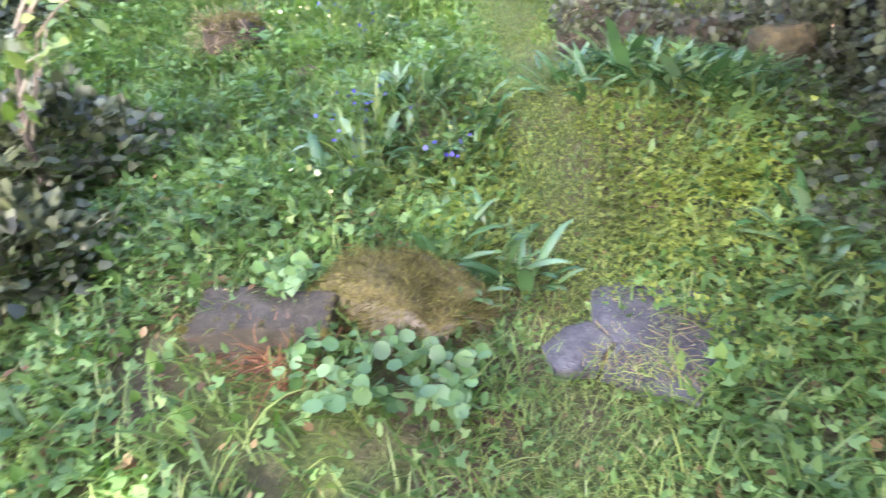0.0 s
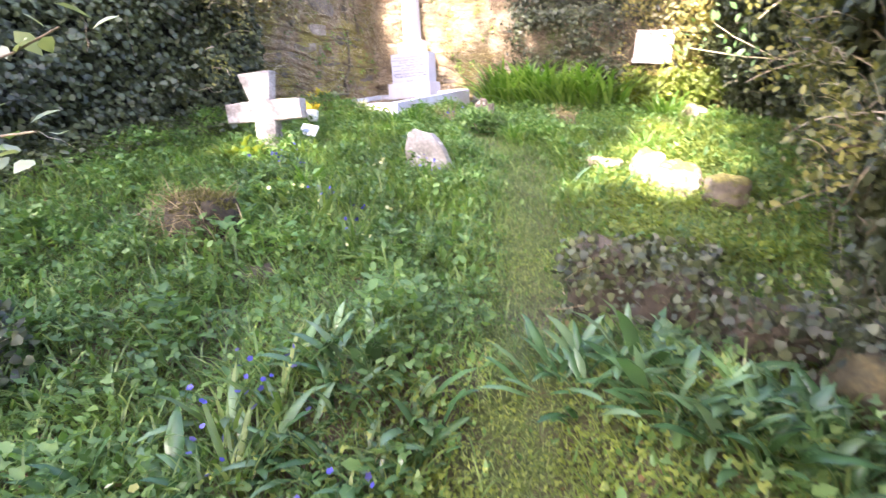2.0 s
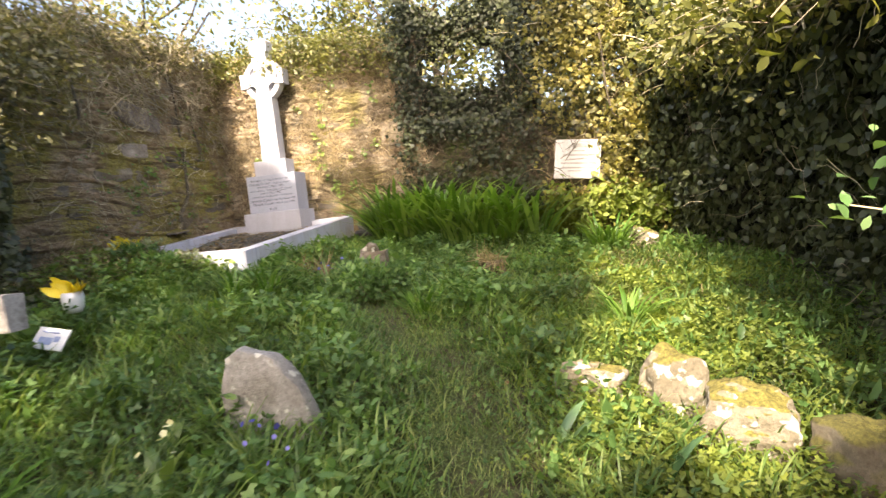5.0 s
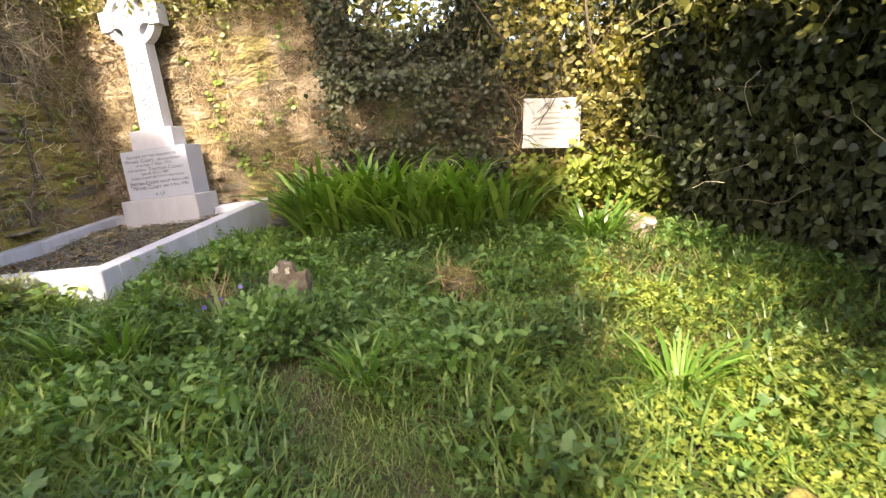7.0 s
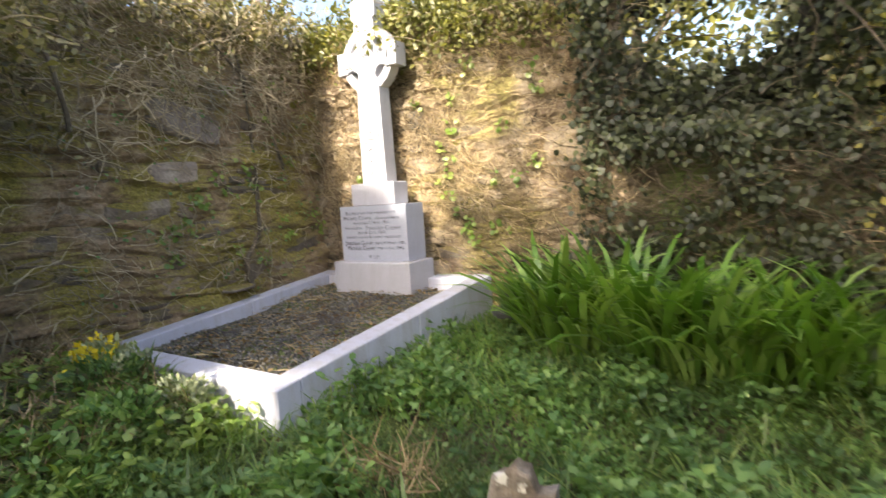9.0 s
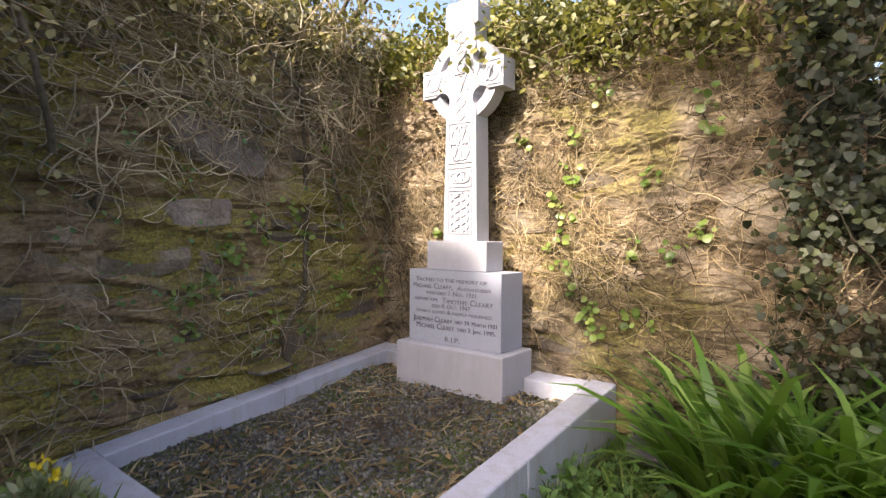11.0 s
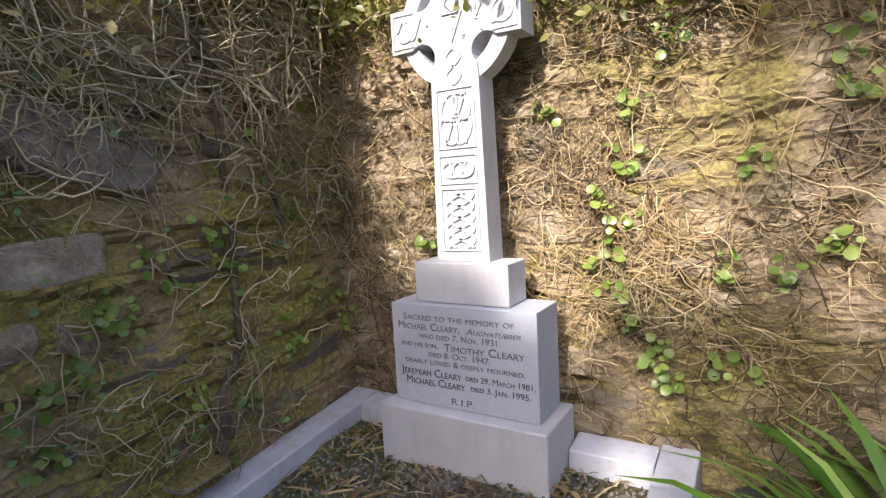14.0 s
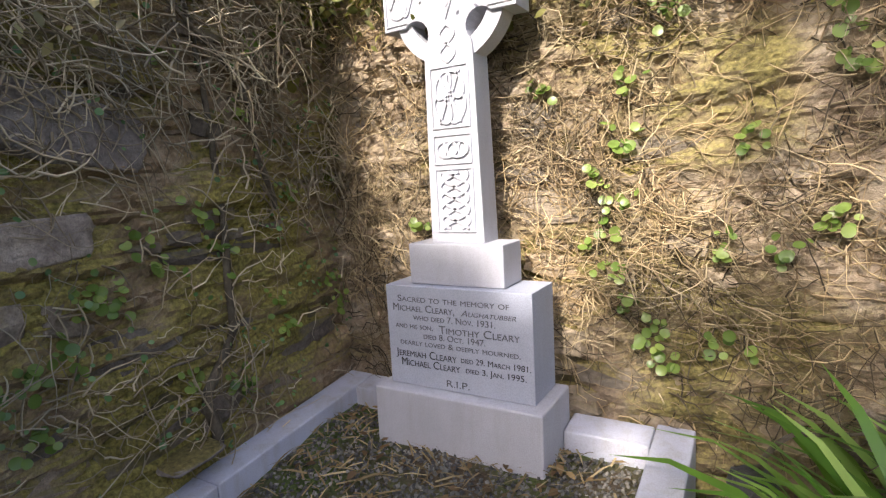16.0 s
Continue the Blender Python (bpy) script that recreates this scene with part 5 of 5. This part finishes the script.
def mound(name, label, category, x, y, wide, high, n, shape, mat, size, heads=()):
    """A bushy dome of leaves on short stems, with flower heads on top."""
    ob = thing(name, label, category)
    d = rng.normal(0, 1, (n, 3))
    d[:, 2] = np.abs(d[:, 2])
    d /= np.linalg.norm(d, axis=1)[:, None]
    r = rng.uniform(0.45, 1.0, n) ** 0.5 * (1 + 0.25 * smooth_field(d[:, 0] * 2, d[:, 1] * 2, x, 2.0))
    p = np.array([x, y, float(ground_z(x, y))]) + d * r[:, None] * np.array([wide, wide, high])
    part("leaves", leaf_mesh("leaves", mat, shape, p, d + rng.normal(0, 0.5, (n, 3)), rng.normal(0, 0.4, (n, 3)) + np.array([0.2, -0.4, 0.9]), size * rng.uniform(0.6, 1.3, n)), None, ob)["kind"] = "stuff"
    stems = [np.array([[x, y, float(ground_z(x, y)) - 0.02], list(q)]) for q in p[:24]]
    part("stalk_tuft", tube_mesh("stalk_tuft", STEM_GREY, stems, [0.003] * len(stems), 4), None, ob)["kind"] = "stuff"
    for hm, count, hx, hy in heads:
        for k in range(count):
            c = np.array([x + hx + rng.normal(0, 0.05), y + hy + rng.normal(0, 0.05), 0.0])
            c[2] = float(ground_z(c[0], c[1])) + high * rng.uniform(0.95, 1.15)
            q = c + rng.normal(0, 0.016, (16, 3))
            part("flower_head", leaf_mesh("flower_head", hm, OVAL, q, rng.normal(0, 0.6, (16, 3)) + np.array([0, 0, 0.8]), rng.normal(0, 0.6, (16, 3)) + np.array([0, -0.6, 0.5]), rng.uniform(0.02, 0.04, 16), 1.4), None, ob)


mound("spurge", "bushy green plant with yellow flower heads by the kerb", "plant", -2.72, 7.72, 0.22, 0.22, 900, OVAL, HERB, 0.042, [(YELLOW, 5, -0.05, -0.03), (SILVER, 4, 0.12, 0.06)])
mound("spurge", "low silvery-leaved plant beside the grave kerb", "plant", -2.32, 7.86, 0.18, 0.16, 600, OVAL, SILVER, 0.04)
mound("spurge", "bushy dark green plant beside the grave kerb", "plant", -2.38, 7.6, 0.24, 0.18, 1000, TOOTHED, HERB, 0.042)
mound("spurge", "bushy silvery plant in front of the hedge", "plant", -3.05, 7.85, 0.16, 0.16, 500, OVAL, SILVER, 0.05, [(YELLOW, 2, 0.0, 0.0)])
for x, y in [(-2.55, 6.95), (-2.8, 7.2), (-3.0, 7.45), (-2.4, 7.35), (-2.7, 6.6), (-2.2, 5.3), (-1.5, 5.2)]:
    tuft("pale_leafed_plant", "bushy plant with pale yellow-green leaves by the hedge foot", "plant", x, y, 60, OVAL, PENNY, 0.1, 1.0, 0.18, group="pale plants by the hedge")
mound("leafy_weed", "dense leafy weed in front of the small marker", "plant", -0.47, 7.66, 0.24, 0.27, 1000, TOOTHED, HERB, 0.042)
mound("leafy_weed", "dense leafy weed around the small marker", "plant", -0.62, 7.74, 0.24, 0.23, 1000, TOOTHED, HERB, 0.042)
mound("leafy_weed", "dense leafy weed around the small marker", "plant", -0.36, 7.76, 0.24, 0.22, 1000, TOOTHED, HERB, 0.042)
tuft("spurge", "yellow-green rosette of broad leaves below the cross", "plant", -1.75, 5.35, 40, TONGUE, LIME_HERB, 0.2, 1.1, 0.16, single=True)

SWORDS = [(-0.98 + 0.19 * i, 9.80 + 0.12 * math.sin(2.3 * i)) for i in range(9)] + [(-0.9 + 0.22 * i, 9.66 + 0.06 * math.sin(1.7 * i)) for i in range(6)] + [(-1.14, 9.86), (-1.1, 9.66)]
for x, y in SWORDS:
    tuft("sword_leaf_clump", "clump of long arching sword-shaped green leaves", "plant", x, y, 56, SWORD_SHAPE, SWORD, 0.74, 0.36, 0.18, widen=1.08, single=True, group="sword-leaved clumps by the wall")

PENNY_NORTH = [(-2.43, 3.48), (-2.09, 3.44), (-2.1, 3.24), (-1.67, 3.2), (-2.23, 3.09), (-2.1, 2.99), (-2.21, 2.85), (-1.4, 2.89), (-1.72, 2.8), (-1.51, 2.8), (-1.36, 3.44), (-1.39, 3.6), (-1.94, 3.71), (-1.98, 2.49), (-2.0, 2.42), (-1.73, 2.43), (-2.08, 2.54), (-2.17, 2.7), (-1.95, 2.33), (-3.1, 2.9), (-2.9, 3.05)]
PENNY_WEST = [(9.83, 3.09), (8.97, 2.74), (8.91, 2.82), (9.48, 2.22), (9.43, 2.28), (9.21, 2.35), (10.07, 2.61), (9.43, 2.89), (9.35, 3.02), (9.18, 2.83), (9.08, 2.98), (9.6, 3.48), (8.69, 2.56), (8.62, 2.53), (8.68, 2.33), (8.78, 2.61), (9.75, 2.44), (10.15, 2.47), (9.69, 2.57), (8.84, 2.78), (9.68, 3.77), (9.24, 3.66)]


def pennywort(p, out, n, size, group, mat=PENNY):
    """A cluster of round cupped leaves that grows from a crack."""
    o = np.array(out, float)
    q = np.array(p) + rng.normal(0, size * 0.95, (n, 3)) * (1 - np.abs(o)) + o * rng.uniform(0.01, 0.05, n)[:, None]
    ob = thing("pennywort", "cluster of round fleshy pennywort leaves", "plant", group)
    leaf_parts("leaf", ob, mat, ROUND, q, rng.normal(0, 0.5, (n, 3)) + np.array([0, 0, -0.8]) + o * 0.4, rng.normal(0, 0.3, (n, 3)) + o + np.array([0, 0, 0.6]), size * rng.uniform(0.6, 1.35, n))


for u, h in PENNY_NORTH:
    pennywort((u, NORTH - 0.05, h), (0, -1, 0), 9, 0.038, "pennyworts on the sunlit wall")
for u, h in PENNY_WEST:
    pennywort((WEST + 0.05, u, h), (1, 0, 0), 10, 0.036, "pennyworts on the shaded wall")
for x, y in [(1.2, 2.0), (1.05, 2.02), (1.12, 1.9), (1.3, 2.14), (1.28, 1.95), (1.4, 2.05), (1.2, 1.86), (1.5, 2.12), (1.58, 1.98), (1.35, 1.88), (1.5, 1.95), (1.02, 1.92)]:
    pennywort((x, y, float(ground_z(x, y)) + 0.09), (0, 0, 1), 18, 0.048, "pennyworts around the boulder", SHADE_PENNY)

# a leafy twig that reaches in from the hedge
twig = thing("leafy_branch", "thin branch with fresh pale green leaves reaching from the hedge", "branch")
tw = [np.array([[2.75, 5.75, 1.85], [2.4, 5.7, 1.82], [2.12, 5.64, 1.86], [1.84, 5.6, 1.93]]), np.array([[2.3, 5.68, 1.83], [2.06, 5.6, 1.97], [1.96, 5.58, 2.05]])]
part("stem", tube_mesh("stem", STEM_GREY, tw, [0.006, 0.004], 5), None, twig)
tp = np.concatenate([a[1:] + rng.normal(0, 0.045, a[1:].shape) for a in tw for _ in range(13)])
part("leaves", leaf_mesh("leaves", SHADE_PENNY, OVAL, tp, rng.normal(0, 0.7, tp.shape) + np.array([-0.4, 0, 0.5]), rng.normal(0, 0.4, tp.shape) + np.array([0, -0.6, 0.6]), rng.uniform(0.03, 0.058, len(tp)), 1.2), None, twig)

def build_sapling():
    """A young shrub whose boughs reach out over the weeds."""
    ob = thing("sapling", "young shrub with pale and yellow-green leaves over dark ivy", "shrub")
    z0 = float(ground_z(-0.45, 2.3))
    stem = [np.array([[-0.45, 2.3, z0 - 0.05], [-0.4, 2.33, z0 + 0.4], [-0.28, 2.4, 1.3]])]
    part("stem", tube_mesh("stem", BARK, stem, [0.022], 7), None, ob)
    ends = [(0.62, 2.85, 1.86), (0.66, 2.72, 1.60), (0.3, 2.62, 1.75), (0.28, 2.12, 1.20), (0.12, 2.0, 1.05), (0.3, 2.3, 1.36), (-0.2, 2.9, 1.6)]
    boughs, p = [], []
    for k, e in enumerate(ends):
        a, t = stem[0][1 + (k < 3)], np.linspace(0, 1, 8)[:, None]
        line = a * (1 - t) + np.array(e) * t + np.array([0, 0, 0.10]) * np.sin(t * 3.1) + rng.normal(0, 0.012, (8, 3))
        boughs.append(line)
        p += [q + rng.normal(0, 0.045, 3) for q in line[4:] for _ in range(5)]
    part("boughs", tube_mesh("boughs", STEM_GREY, boughs, [0.007] * len(boughs), 5), None, ob)
    p = np.array(p)
    half = len(p) // 2
    for q, mat, label in ((p[:half], SILVER, "pale grey-green leaves"), (p[half:], PENNY, "yellow-green leaves")):
        part("leaves", leaf_mesh("leaves", mat, OVAL, q, rng.normal(0, 0.7, q.shape) + np.array([0.4, -0.2, 0.1]), rng.normal(0, 0.4, q.shape) + np.array([0, -0.3, 1.0]), rng.uniform(0.05, 0.09, len(q)), 1.3), None, ob, label)["kind"] = "stuff"


build_sapling()
mound("ivy_mound", "low heap of dark ivy leaves in shade", "ivy", -0.35, 2.0, 0.42, 0.34, 1500, LOBED, IVY, 0.055)
mound("ivy_mound", "low heap of dark ivy leaves in shade", "ivy", -0.75, 2.6, 0.5, 0.4, 1700, LOBED, IVY, 0.055)
n_leaves = 900
wall_u, wall_h = rng.uniform(8.0, 10.2, n_leaves), rng.uniform(1.95, 4.0, n_leaves)
sprig = smooth_field(wall_u, wall_h, 2.0, 6.0) > 0.12
wall_u, wall_h = wall_u[sprig], wall_h[sprig]
wall_p = np.stack([np.full(len(wall_u), WEST + 0.08) + rng.uniform(0, 0.04, len(wall_u)), wall_u, wall_h], 1)
stuff("wall_leaves", leaf_mesh("wall_leaves", SHADE_PENNY, ROUND, wall_p, rng.normal(0, 0.6, wall_p.shape) + np.array([0.3, 0, -0.6]), rng.normal(0, 0.4, wall_p.shape) + np.array([1.0, 0, 0.6]), rng.uniform(0.012, 0.03, len(wall_p))), "tiny round leaves sprouting from the shaded wall", "plant")

# ---- ground cover ----


def free_spots(n, box, clear_path=0.5):
    """Random spots on open ground: none on the grave, fewer on the trodden path."""
    x, y = rng.uniform(box[0], box[1], n), rng.uniform(box[2], box[3], n)
    ok = ~((x > -3.8) & (x < -1.81) & (y > 8.02))
    ok &= np.hypot((x - 2.07) / 0.30, (y - 2.50) / 0.22) + 0.45 * smooth_field(x, y, 1.0, 6.0) > 0.55
    ok &= (np.hypot((x - 0.95) / 0.55, (y - 1.85) / 0.3) > 1.0) | (rng.uniform(0, 1, n) > 0.72)
    ok &= (x < 3.2) & (x > -3.0 - 0.8 * (y > 7.4))
    px = np.interp(y, [0.5, 2.2, 3.8, 5.2, 6.6, 7.5, 8.3], [2.1, 1.9, 1.5, 1.0, 0.5, -0.4, -1.3])
    path = np.exp(-((x - px) / 0.28) ** 2) * (y < 8.4)
    ok &= rng.uniform(0, 1, n) > path * clear_path
    return x[ok], y[ok], path[ok]


def tussock(x, y):
    """Where the weeds heap up in mounds, 0 to 1.4."""
    return np.clip(0.5 + 0.7 * smooth_field(x, y, 6.0, 2.3) + 0.5 * smooth_field(x, y, 1.0, 5.5), 0.0, 1.4)


def cover(name, label, category, mat, shape, n, box, size, lift, lean, field=None, clear_path=0.5, widen=1.0, flat=False, clump=0.0):
    x, y, path = free_spots(n, box, clear_path)
    if field is not None:
        ok = field(x, y) > rng.uniform(0, 1, len(x))
        x, y, path = x[ok], y[ok], path[ok]
    m = len(x)
    heap = 1 - clump + clump * 1.9 * tussock(x, y)
    p = np.stack([x, y, ground_z(x, y) - 0.01 + rng.uniform(0, lift, m) * (1 - 0.8 * path) * heap], 1)
    a = rng.uniform(0, 2 * math.pi, m)
    out = np.stack([np.cos(a), np.sin(a), np.zeros(m)], 1)
    k = lean * rng.uniform(0.3, 1.3, m)
    grow = out * k[:, None] + np.array([0, 0, 1.0 if not flat else 0.35])
    face = (out - np.array([0, 0, 1.0]) * k[:, None]) if not flat else rng.normal(0, 0.35, (m, 3)) + np.array([0, 0, 1.0])
    s = size * rng.uniform(0.5, 1.35, m) * (1 - 0.45 * path) * (0.6 + 0.4 * heap)
    return stuff(name, leaf_mesh(name, mat, shape, p, grow, face, s, widen), label, category)


def path_x(y):
    return np.interp(y, [0.5, 2.2, 3.8, 5.2, 6.6, 7.5, 8.3], [2.1, 1.9, 1.5, 1.0, 0.5, -0.4, -1.3])


def worn(x, y):
    return np.exp(-((x - path_x(y)) / 0.33) ** 2) * (y < 8.4)


def grassy(x, y):
    return np.clip(0.75 + 0.7 * smooth_field(x, y, 2.0, 1.2), 0.25, 1.0)


def herby(x, y):
    return np.clip(0.7 - 0.8 * smooth_field(x, y, 2.0, 1.2), 0.12, 1.0)


def limey(x, y):
    a = np.exp(-(((x - 1.9) / 0.68) ** 2 + ((y - 3.15) / 0.45) ** 2))
    # b yellows the sunlit strip: sunlight on the ground put into leaf colour.
    b = np.exp(-(((x - 1.6) / 0.65) ** 2 + ((y - 7.4) / 1.1) ** 2)) + 0.6 * np.exp(-(((x - 1.45) / 0.45) ** 2 + ((y - 8.8) / 0.8) ** 2)) + np.exp(-(((x - 1.9) / 0.7) ** 2 + ((y - 5.4) / 0.8) ** 2))
    return np.clip(1.7 * a + 1.2 * b, 0, 1) * np.clip(0.75 + 0.6 * smooth_field(x, y, 5.0, 3.0), 0, 1)


def bare_of_lime(f):
    return lambda x, y: f(x, y) * (1 - 0.8 * limey(x, y))


OPEN = (-3.2, 2.9, 1.2, 10.2)
cover("grass", "fresh green spring grass in shade", "grass", GRASS, BLADE, 80000, OPEN, 0.10, 0.0, 0.8, bare_of_lime(grassy), 0.0, 1.4, False, 0.5)
cover("grass", "long tufted grass", "grass", GRASS, BLADE, 14000, (-3.0, 1.2, 4.4, 8.2), 0.18, 0.0, 0.85, grassy, 0.9, 1.2, False, 0.6)
cover("leafy_weeds", "dense leafy green spring weeds", "weeds", HERB, TREFOIL, 66000, OPEN, 0.038, 0.12, 0.9, bare_of_lime(herby), 0.7, 1.0, True, 0.6)
cover("leafy_weeds", "toothed weed leaves among the grass", "weeds", HERB, TOOTHED, 12000, OPEN, 0.055, 0.12, 1.0, bare_of_lime(herby), 0.85, 1.0, True, 0.6)
cover("leafy_weeds", "upright toothed weed leaves among the grass", "weeds", HERB, TOOTHED, 15000, OPEN, 0.07, 0.08, 0.8, bare_of_lime(herby), 0.85, 0.75, False, 0.5)
cover("leafy_weeds", "lush mounded toothed weeds beside the grave kerb", "weeds", HERB, TOOTHED, 12000, (-1.75, 1.1, 7.3, 9.6), 0.040, 0.13, 1.0, None, 0.9, 1.0, True, 0.8)
cover("leafy_weeds", "lush mounded weeds around the headstones", "weeds", HERB, TOOTHED, 13000, (-3.0, 0.4, 4.2, 7.6), 0.040, 0.12, 1.0, None, 0.9, 1.0, True, 0.8)
cover("leafy_weeds", "lush mounded weeds beside the trodden path", "weeds", HERB, TOOTHED, 7000, (-1.6, 1.4, 2.6, 4.6), 0.042, 0.12, 1.0, None, 0.9, 1.0, True, 0.8)
cover("grass", "loose grass blades between the weeds", "grass", GRASS, BLADE, 42000, OPEN, 0.15, 0.05, 0.9, None, 0.8, 1.2, False, 0.5)
cover("straw_litter", "tan dead grass on the sunlit earth path", "litter", STRAW, BLADE, 9000, (0.8, 2.1, 7.6, 9.9), 0.11, 0.05, 1.6, lambda x, y: np.exp(-((x - 1.35) / 0.3) ** 2), 0.0, 0.9)
cover("ground_saxifrage", "low mat of yellow-green saxifrage, also yellowing the sunlit strip", "weeds", LIME_HERB, TREFOIL, 150000, (0.7, 2.9, 2.4, 9.0), 0.028, 0.10, 0.9, limey, 0.15, 1.0, True, 0.4)
cover("worn_grass", "short worn yellowish grass on the trodden path", "grass", PATH_GRASS, BLADE, 160000, (-1.6, 2.6, 1.2, 8.4), 0.065, 0.0, 1.1, worn, 0.0, 1.7)
cover("straw_litter", "bleached dry grass and stalks on the path", "litter", STRAW, BLADE, 12000, OPEN, 0.10, 0.03, 2.2, lambda x, y: 0.25 + 0.6 * (smooth_field(x, y, 8.0, 1.5) > 0.3), -1.0, 0.7)
cover("straw_litter", "dry stalks and pale twigs at the hedge foot", "litter", STRAW, BLADE, 2600, (-3.6, -2.2, 6.7, 8.02), 0.16, 0.12, 1.4, None, 0.0, 0.8)
cover("pale_weeds", "pale yellow-green weed leaves beside the kerb", "weeds", PENNY, TOOTHED, 1800, (-3.4, -1.9, 6.8, 8.02), 0.06, 0.16, 1.0, None, 0.0, 1.0, True)
cover("leaf_litter", "brown dead leaves under the hedges", "litter", LITTER, OVAL, 6000, OPEN, 0.045, 0.02, 1.0, lambda x, y: np.clip(np.abs(x + 0.1) / 3.0, 0.05, 1.0), 0.2, 1.4, True)
cover("leaf_litter", "brown dead leaves and stalks beside the boulder", "litter", LITTER, OVAL, 1900, (-1.2, 1.2, 0.6, 2.7), 0.04, 0.07, 1.0, None, 0.0, 1.4, True)
cover("hedge_foot_ivy", "ivy creeping over the ground below the hedge", "ivy", IVY, LOBED, 9000, (2.6, 3.1, 3.0, 10.0), 0.04, 0.14, 1.0, None, 0.6, 1.0, True)
cover("hedge_foot_ivy", "ivy creeping over the ground below the hedge", "ivy", IVY, LOBED, 9000, (-3.1, -2.3, 1.2, 7.6), 0.045, 0.14, 1.0, None, 0.6, 1.0, True)
cover("near_weeds", "crinkled green weeds around the boulder", "weeds", HERB, TREFOIL, 13000, (-0.8, 3.1, 0.4, 2.9), 0.044, 0.07, 0.9, lambda x, y: 1 - 0.9 * np.exp(-((x - 0.85) ** 2 / 0.2 + (y - 1.85) ** 2 / 0.08)), 0.6, 1.0, True)

# ---- wall stones, piece by piece ----


def stone_meshes(mat, count):
    """A few chipped stone faces, unit sized, that the courses share."""
    made = []
    for k in range(count):
        bm = bmesh.new()
        ring_b, ring_f, n = [], [], 10
        for i in range(n):
            a = 2 * math.pi * i / n
            c, s = math.cos(a), math.sin(a)
            e = 0.5 / max(abs(c), abs(s))
            ring_b.append(bm.verts.new((c * e, 0.0, s * e)))
            j = rng.uniform(0.80, 0.97)
            ring_f.append(bm.verts.new((c * e * j, -rng.uniform(0.55, 0.9), s * e * j)))
        mid = [bm.verts.new((rng.uniform(-0.3, 0.3), -rng.uniform(0.85, 1.1), rng.uniform(-0.2, 0.2)))]
        for i in range(n):
            b = (i + 1) % n
            bm.faces.new((ring_b[i], ring_b[b], ring_f[b], ring_f[i]))
            bm.faces.new((ring_f[i], ring_f[b], mid[0]))
        bmesh.ops.recalc_face_normals(bm, faces=bm.faces)
        me = bpy.data.meshes.new("stone")
        bm.to_mesh(me)
        bm.free()
        me.materials.append(mat)
        made.append(me)
    return made


def lay_stones(owner, meshes, u0, u1, h0, h1, lay, limit):
    count, h = 0, h0
    while h < h1:
        tall = rng.uniform(0.06, 0.19)
        u = u0 + rng.uniform(-0.1, 0.1)
        while u < u1:
            ln = rng.uniform(0.16, 0.55)
            if count < limit and rng.uniform() > 0.25 and u + ln < u1:
                ob = new("stone", meshes[int(rng.integers(len(meshes)))])
                ob.parent = owner
                ob.matrix_parent_inverse = owner.matrix_basis.inverted()
                ob.matrix_basis = lay(u + ln / 2, h + tall / 2 + 0.02 * math.sin(u * 1.3)) @ pose(0, 0, 0, rng.normal(0, 3), rng.normal(0, 4), rng.normal(0, 3)) @ Matrix.Diagonal((ln * 0.97, rng.uniform(0.03, 0.075), tall * 0.94, 1))
                count += 1
            u += ln
        h += tall


lay_stones(wall_north, stone_meshes(WARM_RUBBLE, 10), -3.7, -0.9, 1.75, 4.0, lambda u, h: pose(u, NORTH + 0.012, h), 290)
lay_stones(wall_west, stone_meshes(SLATE, 10), 7.4, 10.2, 1.65, 4.05, lambda u, h: pose(WEST - 0.012, u, h, 0, 0, 90), 290)


def wall_earth(owner, mat, lay, u0, u1, h0, h1, base, label, ledge=0.0):
    """Uneven earth, moss and ragged strata that fill and half hide the stonework."""
    us, hs = np.linspace(u0, u1, 230), np.linspace(h0, h1, 200)
    verts = []
    for h in hs:
        for u in us:
            p = Vector((u, h * 2.4, 0.0))
            d = base + 0.045 * noise.noise(p * 1.5) + 0.032 * noise.noise(p * 4.2) - 0.040 * (0.5 - min(abs(noise.noise(p * 2.6 + Vector((7, 1, 3)))) * 4.0, 0.5))
            d += 0.014 * noise.noise(p * 12.0) + 0.010 * noise.noise(p * 30.0)
            course = (h + 0.10 * noise.noise(Vector((u * 1.3, h * 0.8, 5.0))) + 0.06 * u) * 6.2
            f = course - math.floor(course)
            d += ledge * (min(f * 5.0, 1.0) - 0.55 * f) * (0.6 + 0.9 * noise.noise(Vector((u * 2.2, math.floor(course) * 3.7, 1.0))))
            verts.append(lay(u, h, d))
    w = len(us)
    faces = [(j * w + i, j * w + i + 1, (j + 1) * w + i + 1, (j + 1) * w + i) for j in range(len(hs) - 1) for i in range(w - 1)]
    ob = part("wall_face", mesh_from("wall_face", verts, faces, mat, False), None, owner, label)
    ob.matrix_parent_inverse = owner.matrix_basis.inverted()


# North face takes the sun-toned earth colour, west face the shade-toned one.
wall_earth(wall_north, SUNLIT_EARTH, lambda u, h, d: (u, NORTH - d, h), -3.71, -0.75, 1.6, 4.1, 0.030, "crumbling earth and yellow moss between the stones", 0.025)
wall_earth(wall_west, SHADED_EARTH, lambda u, h, d: (WEST + d, u, h), 7.0, 10.25, 1.5, 4.1, 0.020, "earth and brown moss between the slates, shade mixed into its colour", 0.06)
# Dark soil colour on this stretch stands in for the hollow's shade.
wall_earth(wall_north, SOIL, lambda u, h, d: (u, NORTH - d, h), -0.746, 0.9, 1.4, 2.93, 0.036, "dark soil-coloured sheet that stands in for shade behind the ivy")
